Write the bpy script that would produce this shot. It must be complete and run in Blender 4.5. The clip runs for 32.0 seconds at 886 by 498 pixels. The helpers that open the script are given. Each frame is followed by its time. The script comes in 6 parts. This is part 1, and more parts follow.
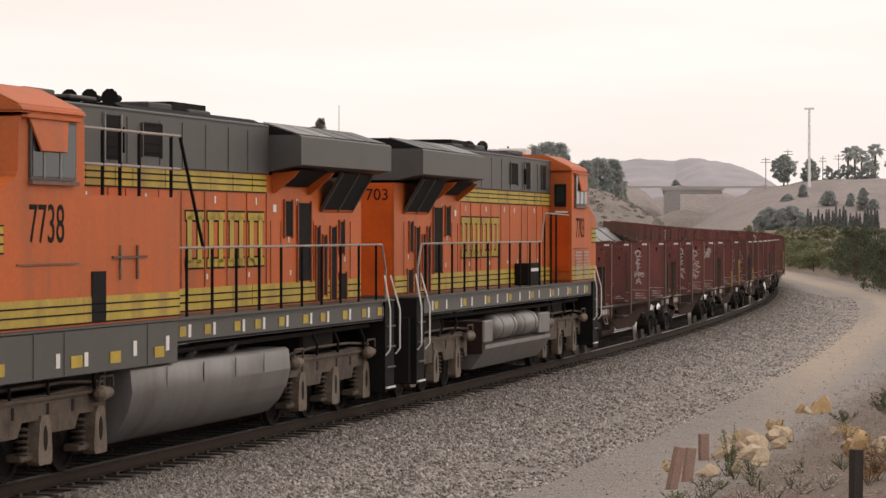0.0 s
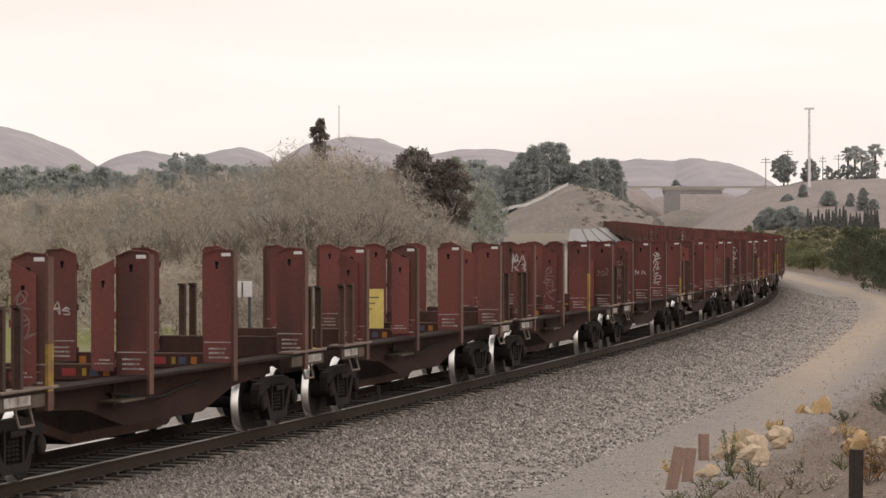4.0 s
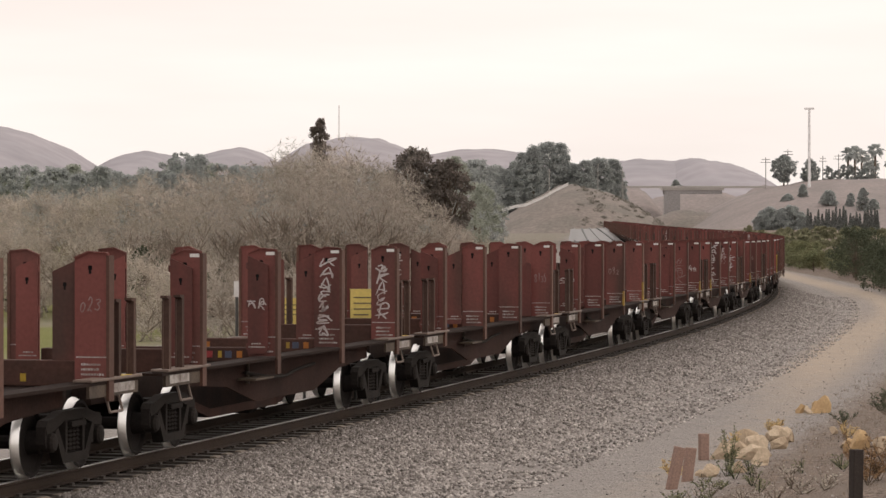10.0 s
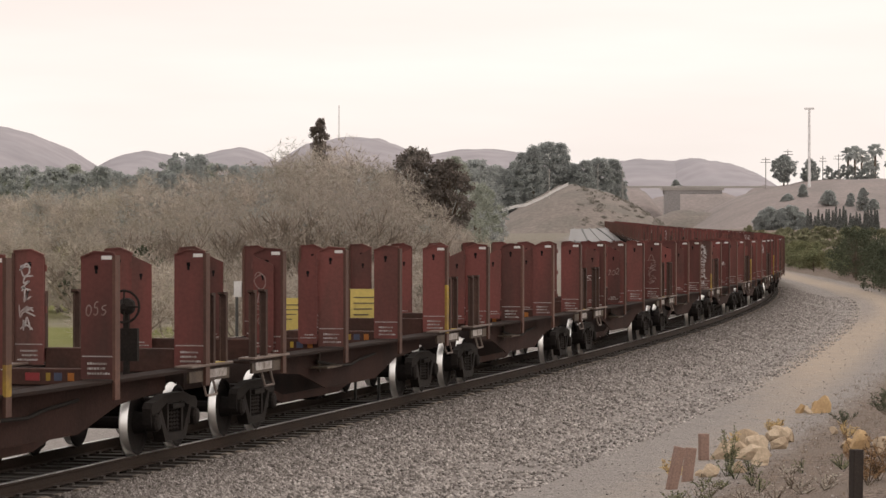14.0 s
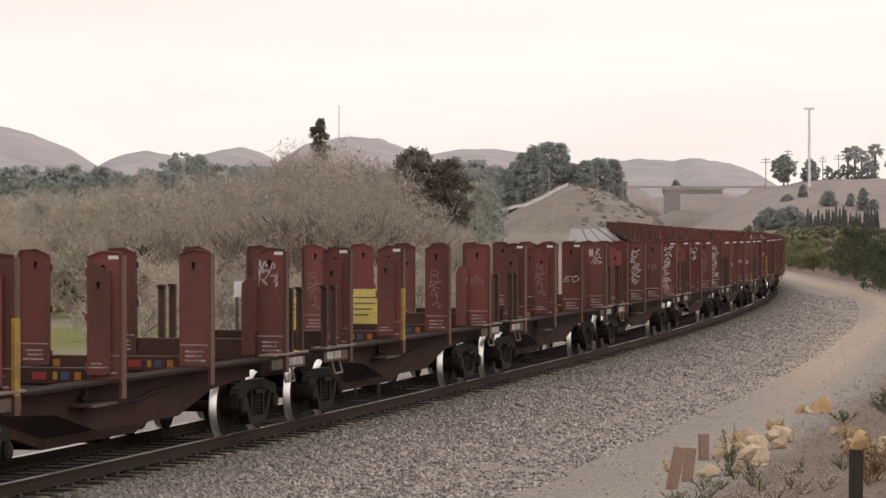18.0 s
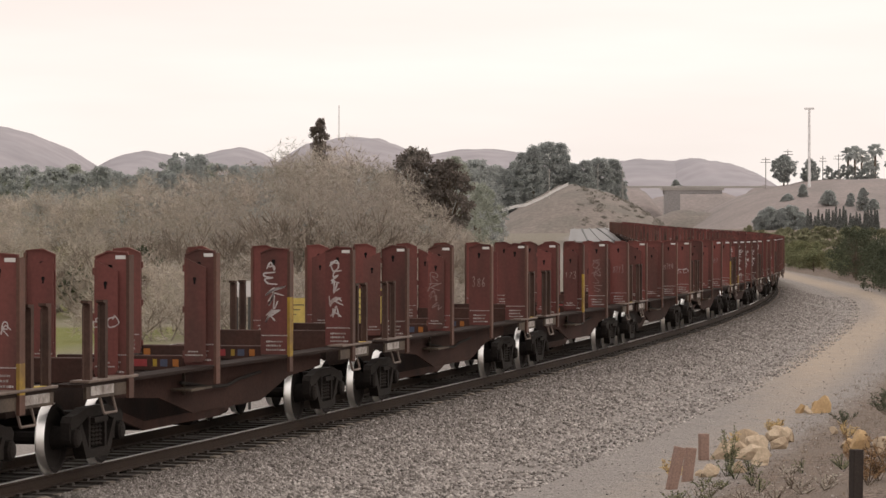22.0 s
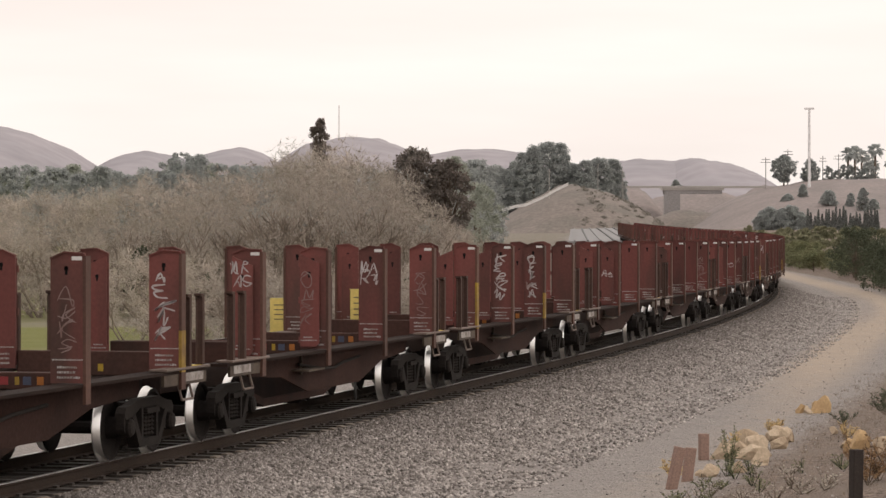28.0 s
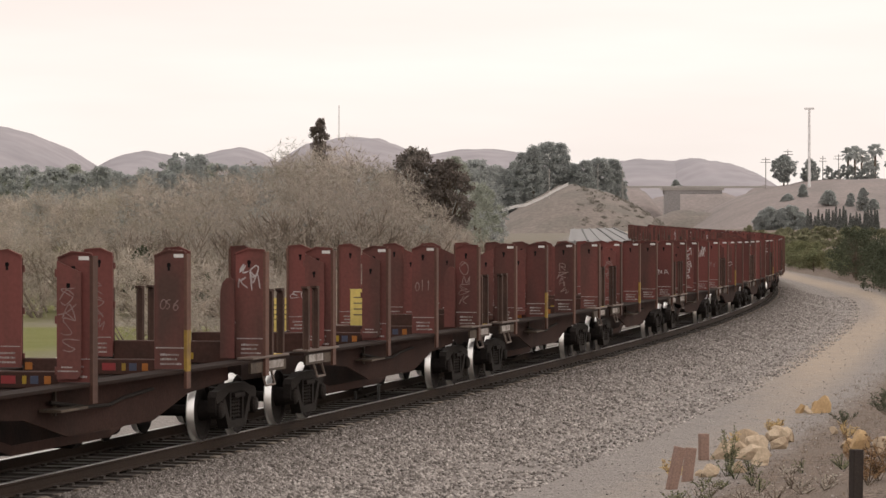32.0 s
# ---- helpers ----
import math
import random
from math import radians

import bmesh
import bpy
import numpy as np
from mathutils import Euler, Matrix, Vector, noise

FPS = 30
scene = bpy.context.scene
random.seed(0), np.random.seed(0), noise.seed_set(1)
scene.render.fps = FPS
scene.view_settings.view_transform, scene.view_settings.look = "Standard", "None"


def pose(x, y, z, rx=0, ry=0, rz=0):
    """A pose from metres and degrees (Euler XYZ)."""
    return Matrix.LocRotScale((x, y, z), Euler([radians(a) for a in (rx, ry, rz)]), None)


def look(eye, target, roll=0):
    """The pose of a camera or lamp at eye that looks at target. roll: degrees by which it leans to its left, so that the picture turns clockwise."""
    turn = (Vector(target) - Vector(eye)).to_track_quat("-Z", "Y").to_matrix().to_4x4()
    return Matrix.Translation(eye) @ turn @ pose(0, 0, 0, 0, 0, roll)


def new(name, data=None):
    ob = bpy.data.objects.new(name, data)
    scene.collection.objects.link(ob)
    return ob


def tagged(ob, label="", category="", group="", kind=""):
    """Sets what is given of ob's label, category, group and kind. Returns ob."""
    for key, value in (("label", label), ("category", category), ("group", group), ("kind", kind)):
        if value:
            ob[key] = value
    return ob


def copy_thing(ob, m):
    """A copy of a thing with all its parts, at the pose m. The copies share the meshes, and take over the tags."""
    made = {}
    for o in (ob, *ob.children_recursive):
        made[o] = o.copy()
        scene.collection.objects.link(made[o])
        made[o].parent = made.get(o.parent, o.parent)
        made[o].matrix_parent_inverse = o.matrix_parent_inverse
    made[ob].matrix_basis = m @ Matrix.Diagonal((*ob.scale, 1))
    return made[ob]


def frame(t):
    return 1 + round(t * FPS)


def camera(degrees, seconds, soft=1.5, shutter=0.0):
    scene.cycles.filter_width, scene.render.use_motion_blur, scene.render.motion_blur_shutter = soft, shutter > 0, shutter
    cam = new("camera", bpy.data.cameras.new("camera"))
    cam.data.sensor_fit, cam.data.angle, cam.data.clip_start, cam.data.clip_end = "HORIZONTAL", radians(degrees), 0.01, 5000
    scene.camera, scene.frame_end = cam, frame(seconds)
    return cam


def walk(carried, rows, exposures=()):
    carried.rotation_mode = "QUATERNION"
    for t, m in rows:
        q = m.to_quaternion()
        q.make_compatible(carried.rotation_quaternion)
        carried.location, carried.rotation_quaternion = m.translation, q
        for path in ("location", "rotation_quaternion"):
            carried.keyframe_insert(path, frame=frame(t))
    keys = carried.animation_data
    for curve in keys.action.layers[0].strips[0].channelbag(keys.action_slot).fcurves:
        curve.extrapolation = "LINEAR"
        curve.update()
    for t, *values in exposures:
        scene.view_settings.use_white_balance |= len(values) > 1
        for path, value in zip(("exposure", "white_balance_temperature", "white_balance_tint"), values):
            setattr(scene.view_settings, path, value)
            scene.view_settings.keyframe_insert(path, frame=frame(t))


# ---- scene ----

# ---------- camera ----------
EYE = 3.19
LENS = 5563.0
cam = camera(2 * math.degrees(math.atan(784 / LENS)), 32.0, soft=1.5, shutter=0.0)
STAND = pose(0, 0, EYE, 90 - 0.518, 0, 0)
walk(cam, [(0.0, STAND), (32.0, STAND)])

# ---------- light ----------
SUN_EL, SUN_AZ = radians(32), radians(80)
world = bpy.data.worlds.new("world")
scene.world = world
world.use_nodes = True
wn, wl = world.node_tree.nodes, world.node_tree.links
sky = wn.new("ShaderNodeTexSky")
sky.sky_type, sky.sun_disc = "NISHITA", False
sky.sun_elevation, sky.sun_rotation = SUN_EL, SUN_AZ
sky.air_density, sky.dust_density, sky.ozone_density = 1.0, 6.0, 1.0
veil = wn.new("ShaderNodeMix")
veil.data_type = "RGBA"
veil.inputs[0].default_value = 0.86
wl.new(sky.outputs[0], veil.inputs[6])
veil.inputs[7].default_value = (9.6, 8.9, 8.3, 1)
cloud_co = wn.new("ShaderNodeTexCoord")
cloud_map = wn.new("ShaderNodeMapping")
cloud_map.inputs["Scale"].default_value = (1.0, 1.0, 7.0)
wl.new(cloud_co.outputs["Generated"], cloud_map.inputs["Vector"])
cloud = wn.new("ShaderNodeTexNoise")
cloud.inputs["Scale"].default_value, cloud.inputs["Detail"].default_value = 4.0, 5
wl.new(cloud_map.outputs[0], cloud.inputs["Vector"])
cloud_range = wn.new("ShaderNodeMapRange")
cloud_range.inputs["From Min"].default_value, cloud_range.inputs["From Max"].default_value = 0.3, 0.7
wl.new(cloud.outputs["Fac"], cloud_range.inputs["Value"])
cloud_mix = wn.new("ShaderNodeMix")
cloud_mix.data_type = "RGBA"
cloud_mix.inputs[6].default_value, cloud_mix.inputs[7].default_value = (8.6, 7.7, 7.2, 1), (9.6, 8.9, 8.35, 1)
wl.new(cloud_range.outputs[0], cloud_mix.inputs[0])
wl.new(cloud_mix.outputs[2], veil.inputs[7])
back = wn["Background"]
back.inputs[1].default_value = 0.131
wl.new(veil.outputs[2], back.inputs[0])
sun = new("sun", bpy.data.lights.new("sun", "SUN"))
sun.data.energy, sun.data.angle, sun.data.color = 0.22, radians(25), (1, 0.96, 0.92)
sun.matrix_world = look((0, 0, 0), (-math.sin(SUN_AZ) * math.cos(SUN_EL), -math.cos(SUN_AZ) * math.cos(SUN_EL), -math.sin(SUN_EL)))


# ---------- materials ----------
def material(name, color, rough=0.7, metal=0.0, var=0.25, scale=4.0, bump=0.0, bump_scale=40.0, dirt=None, dirt_amount=0.5, dirt_scale=1.5, per_piece=0.0, spec=0.4, streak=1.0):
    """A surface with grain, larger stains of a second colour and fine relief."""
    m = bpy.data.materials.new(name)
    m.use_nodes = True
    n, l = m.node_tree.nodes, m.node_tree.links
    b = n["Principled BSDF"]
    b.inputs["Roughness"].default_value, b.inputs["Metallic"].default_value = rough, metal
    b.inputs["Specular IOR Level"].default_value = spec
    co = n.new("ShaderNodeTexCoord")
    fine = n.new("ShaderNodeTexNoise")
    fine.inputs["Scale"].default_value, fine.inputs["Detail"].default_value = scale * 6, 6
    l.new(co.outputs["Object"], fine.inputs["Vector"])
    wide = n.new("ShaderNodeTexNoise")
    wide.inputs["Scale"].default_value, wide.inputs["Detail"].default_value = dirt_scale, 5
    run = n.new("ShaderNodeMapping")
    run.inputs["Scale"].default_value = (1, 1, streak)
    l.new(co.outputs["Object"], run.inputs["Vector"])
    l.new(run.outputs[0], wide.inputs["Vector"])
    ramp = n.new("ShaderNodeMapRange")
    ramp.inputs["From Min"].default_value, ramp.inputs["From Max"].default_value = 0.25, 0.75
    ramp.inputs["To Min"].default_value, ramp.inputs["To Max"].default_value = 1 - var, 1 + var
    l.new(fine.outputs["Fac"], ramp.inputs["Value"])
    out = ramp.outputs[0]
    if per_piece:
        info = n.new("ShaderNodeObjectInfo")
        pr = n.new("ShaderNodeMapRange")
        pr.inputs["To Min"].default_value, pr.inputs["To Max"].default_value = 1 - per_piece, 1 + per_piece
        l.new(info.outputs["Random"], pr.inputs["Value"])
        mu = n.new("ShaderNodeMath")
        mu.operation = "MULTIPLY"
        l.new(out, mu.inputs[0])
        l.new(pr.outputs[0], mu.inputs[1])
        out = mu.outputs[0]
        far = n.new("ShaderNodeMath")
        far.operation = "MULTIPLY"
        far.inputs[1].default_value = 53.0
        l.new(info.outputs["Random"], far.inputs[0])
        l.new(far.outputs[0], run.inputs["Location"])
    mix = n.new("ShaderNodeMix")
    mix.data_type = "RGBA"
    mix.inputs[6].default_value = (*color, 1)
    mix.inputs[7].default_value = (*(dirt or [c * 0.55 for c in color]), 1)
    st = n.new("ShaderNodeMapRange")
    st.inputs["From Min"].default_value, st.inputs["From Max"].default_value = 0.42, 0.72
    st.inputs["To Max"].default_value = dirt_amount
    l.new(wide.outputs["Fac"], st.inputs["Value"])
    l.new(st.outputs[0], mix.inputs[0])
    sc = n.new("ShaderNodeVectorMath")
    sc.operation = "SCALE"
    l.new(mix.outputs[2], sc.inputs[0])
    l.new(out, sc.inputs["Scale"])
    l.new(sc.outputs[0], b.inputs["Base Color"])
    if bump:
        bn = n.new("ShaderNodeTexNoise")
        bn.inputs["Scale"].default_value, bn.inputs["Detail"].default_value = bump_scale, 4
        l.new(co.outputs["Object"], bn.inputs["Vector"])
        bp = n.new("ShaderNodeBump")
        bp.inputs["Strength"].default_value, bp.inputs["Distance"].default_value = bump, 0.02
        l.new(bn.outputs["Fac"], bp.inputs["Height"])
        l.new(bp.outputs[0], b.inputs["Normal"])
    return m


def by_island(m, low, high):
    """Lightens and darkens the loose pieces of one mesh singly."""
    n, l = m.node_tree.nodes, m.node_tree.links
    b = n["Principled BSDF"]
    geo = n.new("ShaderNodeNewGeometry")
    r = n.new("ShaderNodeMapRange")
    r.inputs["To Min"].default_value, r.inputs["To Max"].default_value = low, high
    l.new(geo.outputs["Random Per Island"], r.inputs["Value"])
    x = n.new("ShaderNodeVectorMath")
    x.operation = "SCALE"
    l.new(b.inputs["Base Color"].links[0].from_socket, x.inputs[0])
    l.new(r.outputs[0], x.inputs["Scale"])
    l.new(x.outputs[0], b.inputs["Base Color"])


def thin(m, share=0.45):
    """Lets light through leaves and twigs."""
    n, l = m.node_tree.nodes, m.node_tree.links
    b = n["Principled BSDF"]
    t = n.new("ShaderNodeBsdfTranslucent")
    l.new(b.inputs["Base Color"].links[0].from_socket, t.inputs["Color"])
    x = n.new("ShaderNodeMixShader")
    x.inputs[0].default_value = share
    l.new(b.outputs[0], x.inputs[1])
    l.new(t.outputs[0], x.inputs[2])
    l.new(x.outputs[0], n["Material Output"].inputs["Surface"])
    return m


RUST = material("rusty_red_paint", (0.160, 0.053, 0.046), 0.72, 0, 0.12, 3, 0.06, 14, (0.066, 0.038, 0.031), 0.95, 1.3, 0.24, 0.25, 0.3)
RUST_DARK = material("grimy_brown_steel", (0.040, 0.020, 0.016), 0.85, 0, 0.25, 3, 0.25, 25, (0.018, 0.011, 0.009), 0.7, 1.2, 0.1, 0.12)
RUST_EDGE = material("pale_rust_edge", (0.17, 0.095, 0.07), 0.75, 0, 0.3, 2, 0.2, 30, (0.075, 0.032, 0.022), 0.7, 0.7, 0.2)
GRIME = material("black_grime", (0.015, 0.012, 0.011), 0.85, 0, 0.3, 4, 0.2, 30, spec=0.15)
TREAD = material("bright_worn_steel", (0.93, 0.92, 0.90), 0.36, 1.0, 0.04, 8, 0, 30, (0.75, 0.73, 0.71), 0.3)
FRAME_STEEL = material("dusty_dark_casting", (0.021, 0.017, 0.015), 0.85, 0, 0.3, 5, 0.2, 30, (0.013, 0.011, 0.010), 0.8, 3.0, 0.1, 0.15)
STAKE = material("dull_brown_stake_paint", (0.072, 0.042, 0.033), 0.8, 0, 0.2, 3, 0.1, 20, (0.04, 0.026, 0.021), 0.8, 1.5, 0.2, 0.2)
POST = material("rubbed_brown_post", (0.105, 0.052, 0.038), 0.7, 0, 0.2, 3, 0.1, 20, (0.055, 0.028, 0.021), 0.8, 1.5, 0.25, 0.3, 0.3)
POST_YELLOW = material("dirty_yellow_post_paint", (0.33, 0.215, 0.02), 0.7, 0, 0.2, 3, 0, 30, (0.16, 0.09, 0.03), 0.9, 3.0)
BUNK = material("dull_brown_bunk_paint", (0.062, 0.030, 0.023), 0.8, 0, 0.2, 3, 0.15, 30, (0.035, 0.022, 0.018), 0.8, 2.0, 0.15, 0.2)
# Pale colour for the sky glint along the far flange.
FLANGE_GLINT = material("pale_sky_glint_flange", (0.42, 0.38, 0.34), 0.35, 0.3, 0.15, 3, 0, 30, (0.20, 0.15, 0.12), 0.5, 1.5)
STEP_TOP = material("worn_pale_end_sill", (0.15, 0.112, 0.092), 0.6, 0, 0.25, 3, 0.1, 30, (0.10, 0.065, 0.05), 0.8, 2.0, 0.15)
WHITE = material("white_paint", (0.72, 0.70, 0.68), 0.6, 0, 0.08, 6, 0, 30, (0.45, 0.42, 0.40), 0.4)
SMUDGE = material("smudged_pale_paint", (0.42, 0.39, 0.37), 0.75, 0, 0.3, 5, 0, 30, (0.13, 0.10, 0.085), 0.9, 5.0)
CHALK = material("chalky_spray_paint", (0.50, 0.46, 0.45), 0.8, 0, 0.2, 9, 0, 30, (0.27, 0.19, 0.17), 0.8, 3.0)
CHALK_THIN = material("faint_chalk", (0.25, 0.18, 0.165), 0.85, 0, 0.2, 9, 0, 30, (0.16, 0.085, 0.07), 0.8, 3.0)
YELLOW = material("yellow_paint", (0.44, 0.315, 0.028), 0.55, 0, 0.15, 4, 0, 30, (0.24, 0.155, 0.035), 0.7, 2.5, streak=0.25)
ORANGE = material("orange_paint", (0.485, 0.104, 0.017), 0.5, 0, 0.1, 3, 0.03, 6, (0.29, 0.085, 0.03), 0.75, 1.4, spec=0.2, streak=0.22)
ORANGE_STAIN = material("stained_orange_paint", (0.30, 0.07, 0.025), 0.6, 0, 0.2, 5)
ORANGE_DEEP = material("deep_orange_paint", (0.52, 0.085, 0.010), 0.5, 0, 0.08, 3, spec=0.18)
GREY = material("dark_grey_paint", (0.063, 0.060, 0.057), 0.5, 0, 0.1, 3, 0, 30, (0.055, 0.052, 0.047), 0.7, 1.2, streak=0.4)
GREY_DEEP = material("sooty_grey_paint", (0.045, 0.042, 0.040), 0.6, 0, 0.15, 3)
RAILING = material("dusty_railing_paint", (0.30, 0.25, 0.22), 0.6, 0, 0.2, 5)
SILVER = material("silver_tank_paint", (0.185, 0.177, 0.174), 0.42, 0.4, 0.08, 4, 0, 30, (0.14, 0.125, 0.115), 0.9, 2.6, streak=0.2)
TRUCK = material("dusty_tan_truck_paint", (0.088, 0.064, 0.046), 0.75, 0, 0.3, 5, 0.2, 30, (0.03, 0.02, 0.015), 0.95, 3.0)
TRUCK_PALE = material("pale_dusty_truck_paint", (0.150, 0.118, 0.090), 0.75, 0, 0.3, 5, 0.2, 30, (0.09, 0.06, 0.045), 0.9, 4.0)
SPRING = material("dark_spring_steel", (0.07, 0.055, 0.045), 0.6, 0.3, 0.2, 5)
DARK = material("dark_opening", (0.012, 0.011, 0.011), 0.8, 0, 0.1, spec=0.1)
GLASS = material("dark_window_glass", (0.02, 0.024, 0.025), 0.08, 0, 0.05, spec=0.2)
RED_DECAL = material("red_decal", (0.24, 0.028, 0.03), 0.5, 0, 0.1)
AMBER = material("orange_decal", (0.36, 0.125, 0.02), 0.5, 0, 0.1)
BLUE = material("faded_blue_decal", (0.055, 0.065, 0.105), 0.5, 0, 0.1)
# Tie middle: oil and the shade under the train, both painted dark.
TIE_OIL_SHADE = material("oily_shaded_tie_middle", (0.045, 0.036, 0.030), 0.85, 0, 0.3, 5, 0.3, 30)
CONCRETE_TIE = material("dusty_concrete_tie", (0.17, 0.138, 0.112), 0.9, 0, 0.2, 5, 0.3, 30, (0.11, 0.09, 0.075), 0.7, 2, 0.15)
RAIL = material("brown_rail_steel", (0.034, 0.022, 0.016), 0.8, 0, 0.25, 5, 0.2, 30, (0.02, 0.014, 0.011), 0.7, 1.0, spec=0.15)
RAIL_TOP = material("polished_rail_head", (0.62, 0.60, 0.58), 0.32, 1.0, 0.05, 8)
TWIGS = material("bare_willow_twigs", (0.505, 0.448, 0.394), 0.9, 0, 0.2, 0.5, 0, 30, (0.36, 0.33, 0.265), 0.85, 0.3, 0.18)
LIMB = material("pale_willow_bark", (0.27, 0.225, 0.185), 0.9, 0, 0.3, 1.0, 0, 30, (0.17, 0.14, 0.115), 0.8, 0.5)
BARK = material("grey_bark", (0.15, 0.115, 0.085), 0.9, 0, 0.3, 3)
LEAF = material("dull_green_foliage", (0.085, 0.098, 0.062), 0.8, 0, 0.35, 0.5, 0, 30, (0.085, 0.09, 0.05), 0.6, 0.2)
# Distance haze is mixed into these far foliage colours, paler than real leaves.
LEAF_FAR = material("haze_paled_grey_green_foliage", (0.43, 0.45, 0.435), 0.9, 0, 0.2, 0.15, 0, 30, (0.42, 0.43, 0.43), 0.6, 0.05)
LEAF_TALL = material("haze_paled_dark_foliage", (0.41, 0.43, 0.415), 0.9, 0, 0.15, 0.15, 0, 30, (0.41, 0.425, 0.425), 0.6, 0.08)
SCRUB = material("dull_hazy_scrub", (0.25, 0.232, 0.20), 0.9, 0, 0.25, 0.3, 0, 30, (0.18, 0.17, 0.15), 0.6, 0.2)
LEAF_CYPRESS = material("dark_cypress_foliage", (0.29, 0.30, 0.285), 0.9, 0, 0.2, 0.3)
SILL = material("blackened_sill_steel", (0.024, 0.014, 0.011), 0.85, 0, 0.3, 3, 0.2, 25, (0.014, 0.010, 0.009), 0.8, 1.5, spec=0.12)
# Far trees, hedge and pole: haze is put into these three colours.
LEAF_MID = material("haze_softened_green_foliage", (0.40, 0.42, 0.36), 0.9, 0, 0.25, 0.3, 0, 30, (0.32, 0.335, 0.28), 0.6, 0.15)
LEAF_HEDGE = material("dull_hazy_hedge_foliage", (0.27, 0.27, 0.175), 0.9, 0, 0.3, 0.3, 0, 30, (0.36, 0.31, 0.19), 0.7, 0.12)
POLE_FAR = material("hazy_weathered_pole", (0.33, 0.30, 0.29), 0.9, 0, 0.2, 1)
LEAF_DARK = material("dark_brown_green_foliage", (0.205, 0.18, 0.16), 0.8, 0, 0.4, 0.6, 0, 30, (0.19, 0.145, 0.118), 0.6, 0.3)
LEAF_LIGHT = material("bright_shrub_foliage", (0.20, 0.21, 0.115), 0.8, 0, 0.35, 0.7, 0, 30, (0.28, 0.24, 0.14), 0.6, 0.4)
# Dry grass with distance haze mixed in, so paler and pinker.
DRY = material("haze_paled_dry_grass", (0.285, 0.242, 0.228), 0.95, 0, 0.18, 0.12, 0, 30, (0.205, 0.185, 0.175), 0.85, 0.06)
EMBANK = material("brown_embankment_grass", (0.225, 0.192, 0.170), 0.95, 0, 0.25, 0.12, 0, 30, (0.165, 0.15, 0.13), 0.9, 0.07)
# Skyline haze is painted into the hill colour as a bluish grey.
HILL = material("haze_tinted_dry_hill", (0.36, 0.332, 0.352), 0.95, 0, 0.14, 0.006, 0, 30, (0.30, 0.285, 0.305), 0.9, 0.008)
STRAW = material("dry_straw", (0.28, 0.22, 0.165), 0.9, 0, 0.3, 4)
by_island(STRAW, 0.4, 1.4)
DRY_LEAF = material("yellowed_dry_leaves", (0.50, 0.36, 0.17), 0.9, 0, 0.3, 4)
BRUSH = material("rust_brown_brush", (0.22, 0.13, 0.065), 0.9, 0, 0.3, 4)
by_island(TWIGS, 0.72, 1.25)
for _m in (LEAF, LEAF_DARK, LEAF_LIGHT):
    by_island(_m, 0.7, 1.3)
for _m in (LEAF_CYPRESS, LEAF_MID, LEAF_FAR, LEAF_TALL, LEAF_HEDGE):
    by_island(_m, 0.88, 1.12)
for _m in (TWIGS, LEAF, LEAF_CYPRESS, LEAF_FAR, LEAF_TALL, LEAF_MID, LEAF_DARK, LEAF_LIGHT, LEAF_HEDGE):
    thin(_m)
ROCK = material("tan_sandstone", (0.54, 0.43, 0.31), 0.9, 0, 0.2, 4, 0.6, 12, (0.40, 0.29, 0.19), 0.7, 2.5, 0.12)
ROCK_WARM = material("orange_sandstone", (0.52, 0.36, 0.19), 0.9, 0, 0.2, 4, 0.6, 12, (0.36, 0.23, 0.12), 0.7, 2.5)
WOOD_RED = material("weathered_red_wood", (0.31, 0.205, 0.165), 0.85, 0, 0.25, 6, 0.3, 30)
WOOD_DARK = material("dark_creosote_wood", (0.035, 0.026, 0.022), 0.85, 0, 0.3, 6, 0.3, 30)
CONCRETE = material("pale_concrete", (0.45, 0.42, 0.39), 0.85, 0, 0.12, 0.5, 0, 30, (0.33, 0.30, 0.28), 0.5, 0.1)
CONCRETE_DARK = material("stained_concrete", (0.34, 0.32, 0.315), 0.85, 0, 0.15, 0.5)
MAST = material("bright_white_mast_paint", (0.82, 0.80, 0.80), 0.5, 0, 0.03, 1)
SHEET = material("grey_metal_sheet", (0.26, 0.25, 0.245), 0.6, 0.2, 0.1, 0.5)
SIGN_YELLOW = material("yellow_sign_board", (0.74, 0.58, 0.17), 0.5, 0, 0.1, 3)


# ---------- mesh helpers ----------
def mesh_of(bm, name, mats):
    me = bpy.data.meshes.new(name)
    bm.to_mesh(me)
    bm.free()
    for m in (mats if isinstance(mats, (list, tuple)) else [mats]):
        me.materials.append(m)
    return me


def thing(name, label, category, group="", kind="", m=None):
    ob = new(name)
    ob.empty_display_size = 0.3
    if m is not None:
        ob.matrix_basis = m
    return tagged(ob, label, category, group, kind)


def part(name, bm, mats, parent, label=""):
    me = bm if isinstance(bm, bpy.types.Mesh) else mesh_of(bm, name, mats)
    ob = new(name, me)
    ob.parent = parent
    return tagged(ob, label)


def box(bm, x0, x1, y0, y1, z0, z1, bevel=0.0):
    vs = [bm.verts.new(p) for p in ((x0, y0, z0), (x1, y0, z0), (x1, y1, z0), (x0, y1, z0), (x0, y0, z1), (x1, y0, z1), (x1, y1, z1), (x0, y1, z1))]
    fs = [bm.faces.new([vs[i] for i in q]) for q in ((3, 2, 1, 0), (4, 5, 6, 7), (0, 1, 5, 4), (1, 2, 6, 5), (2, 3, 7, 6), (3, 0, 4, 7))]
    if bevel:
        es = list({e for f in fs for e in f.edges})
        bmesh.ops.bevel(bm, geom=es, offset=bevel, segments=1, affect="EDGES")
    return bm


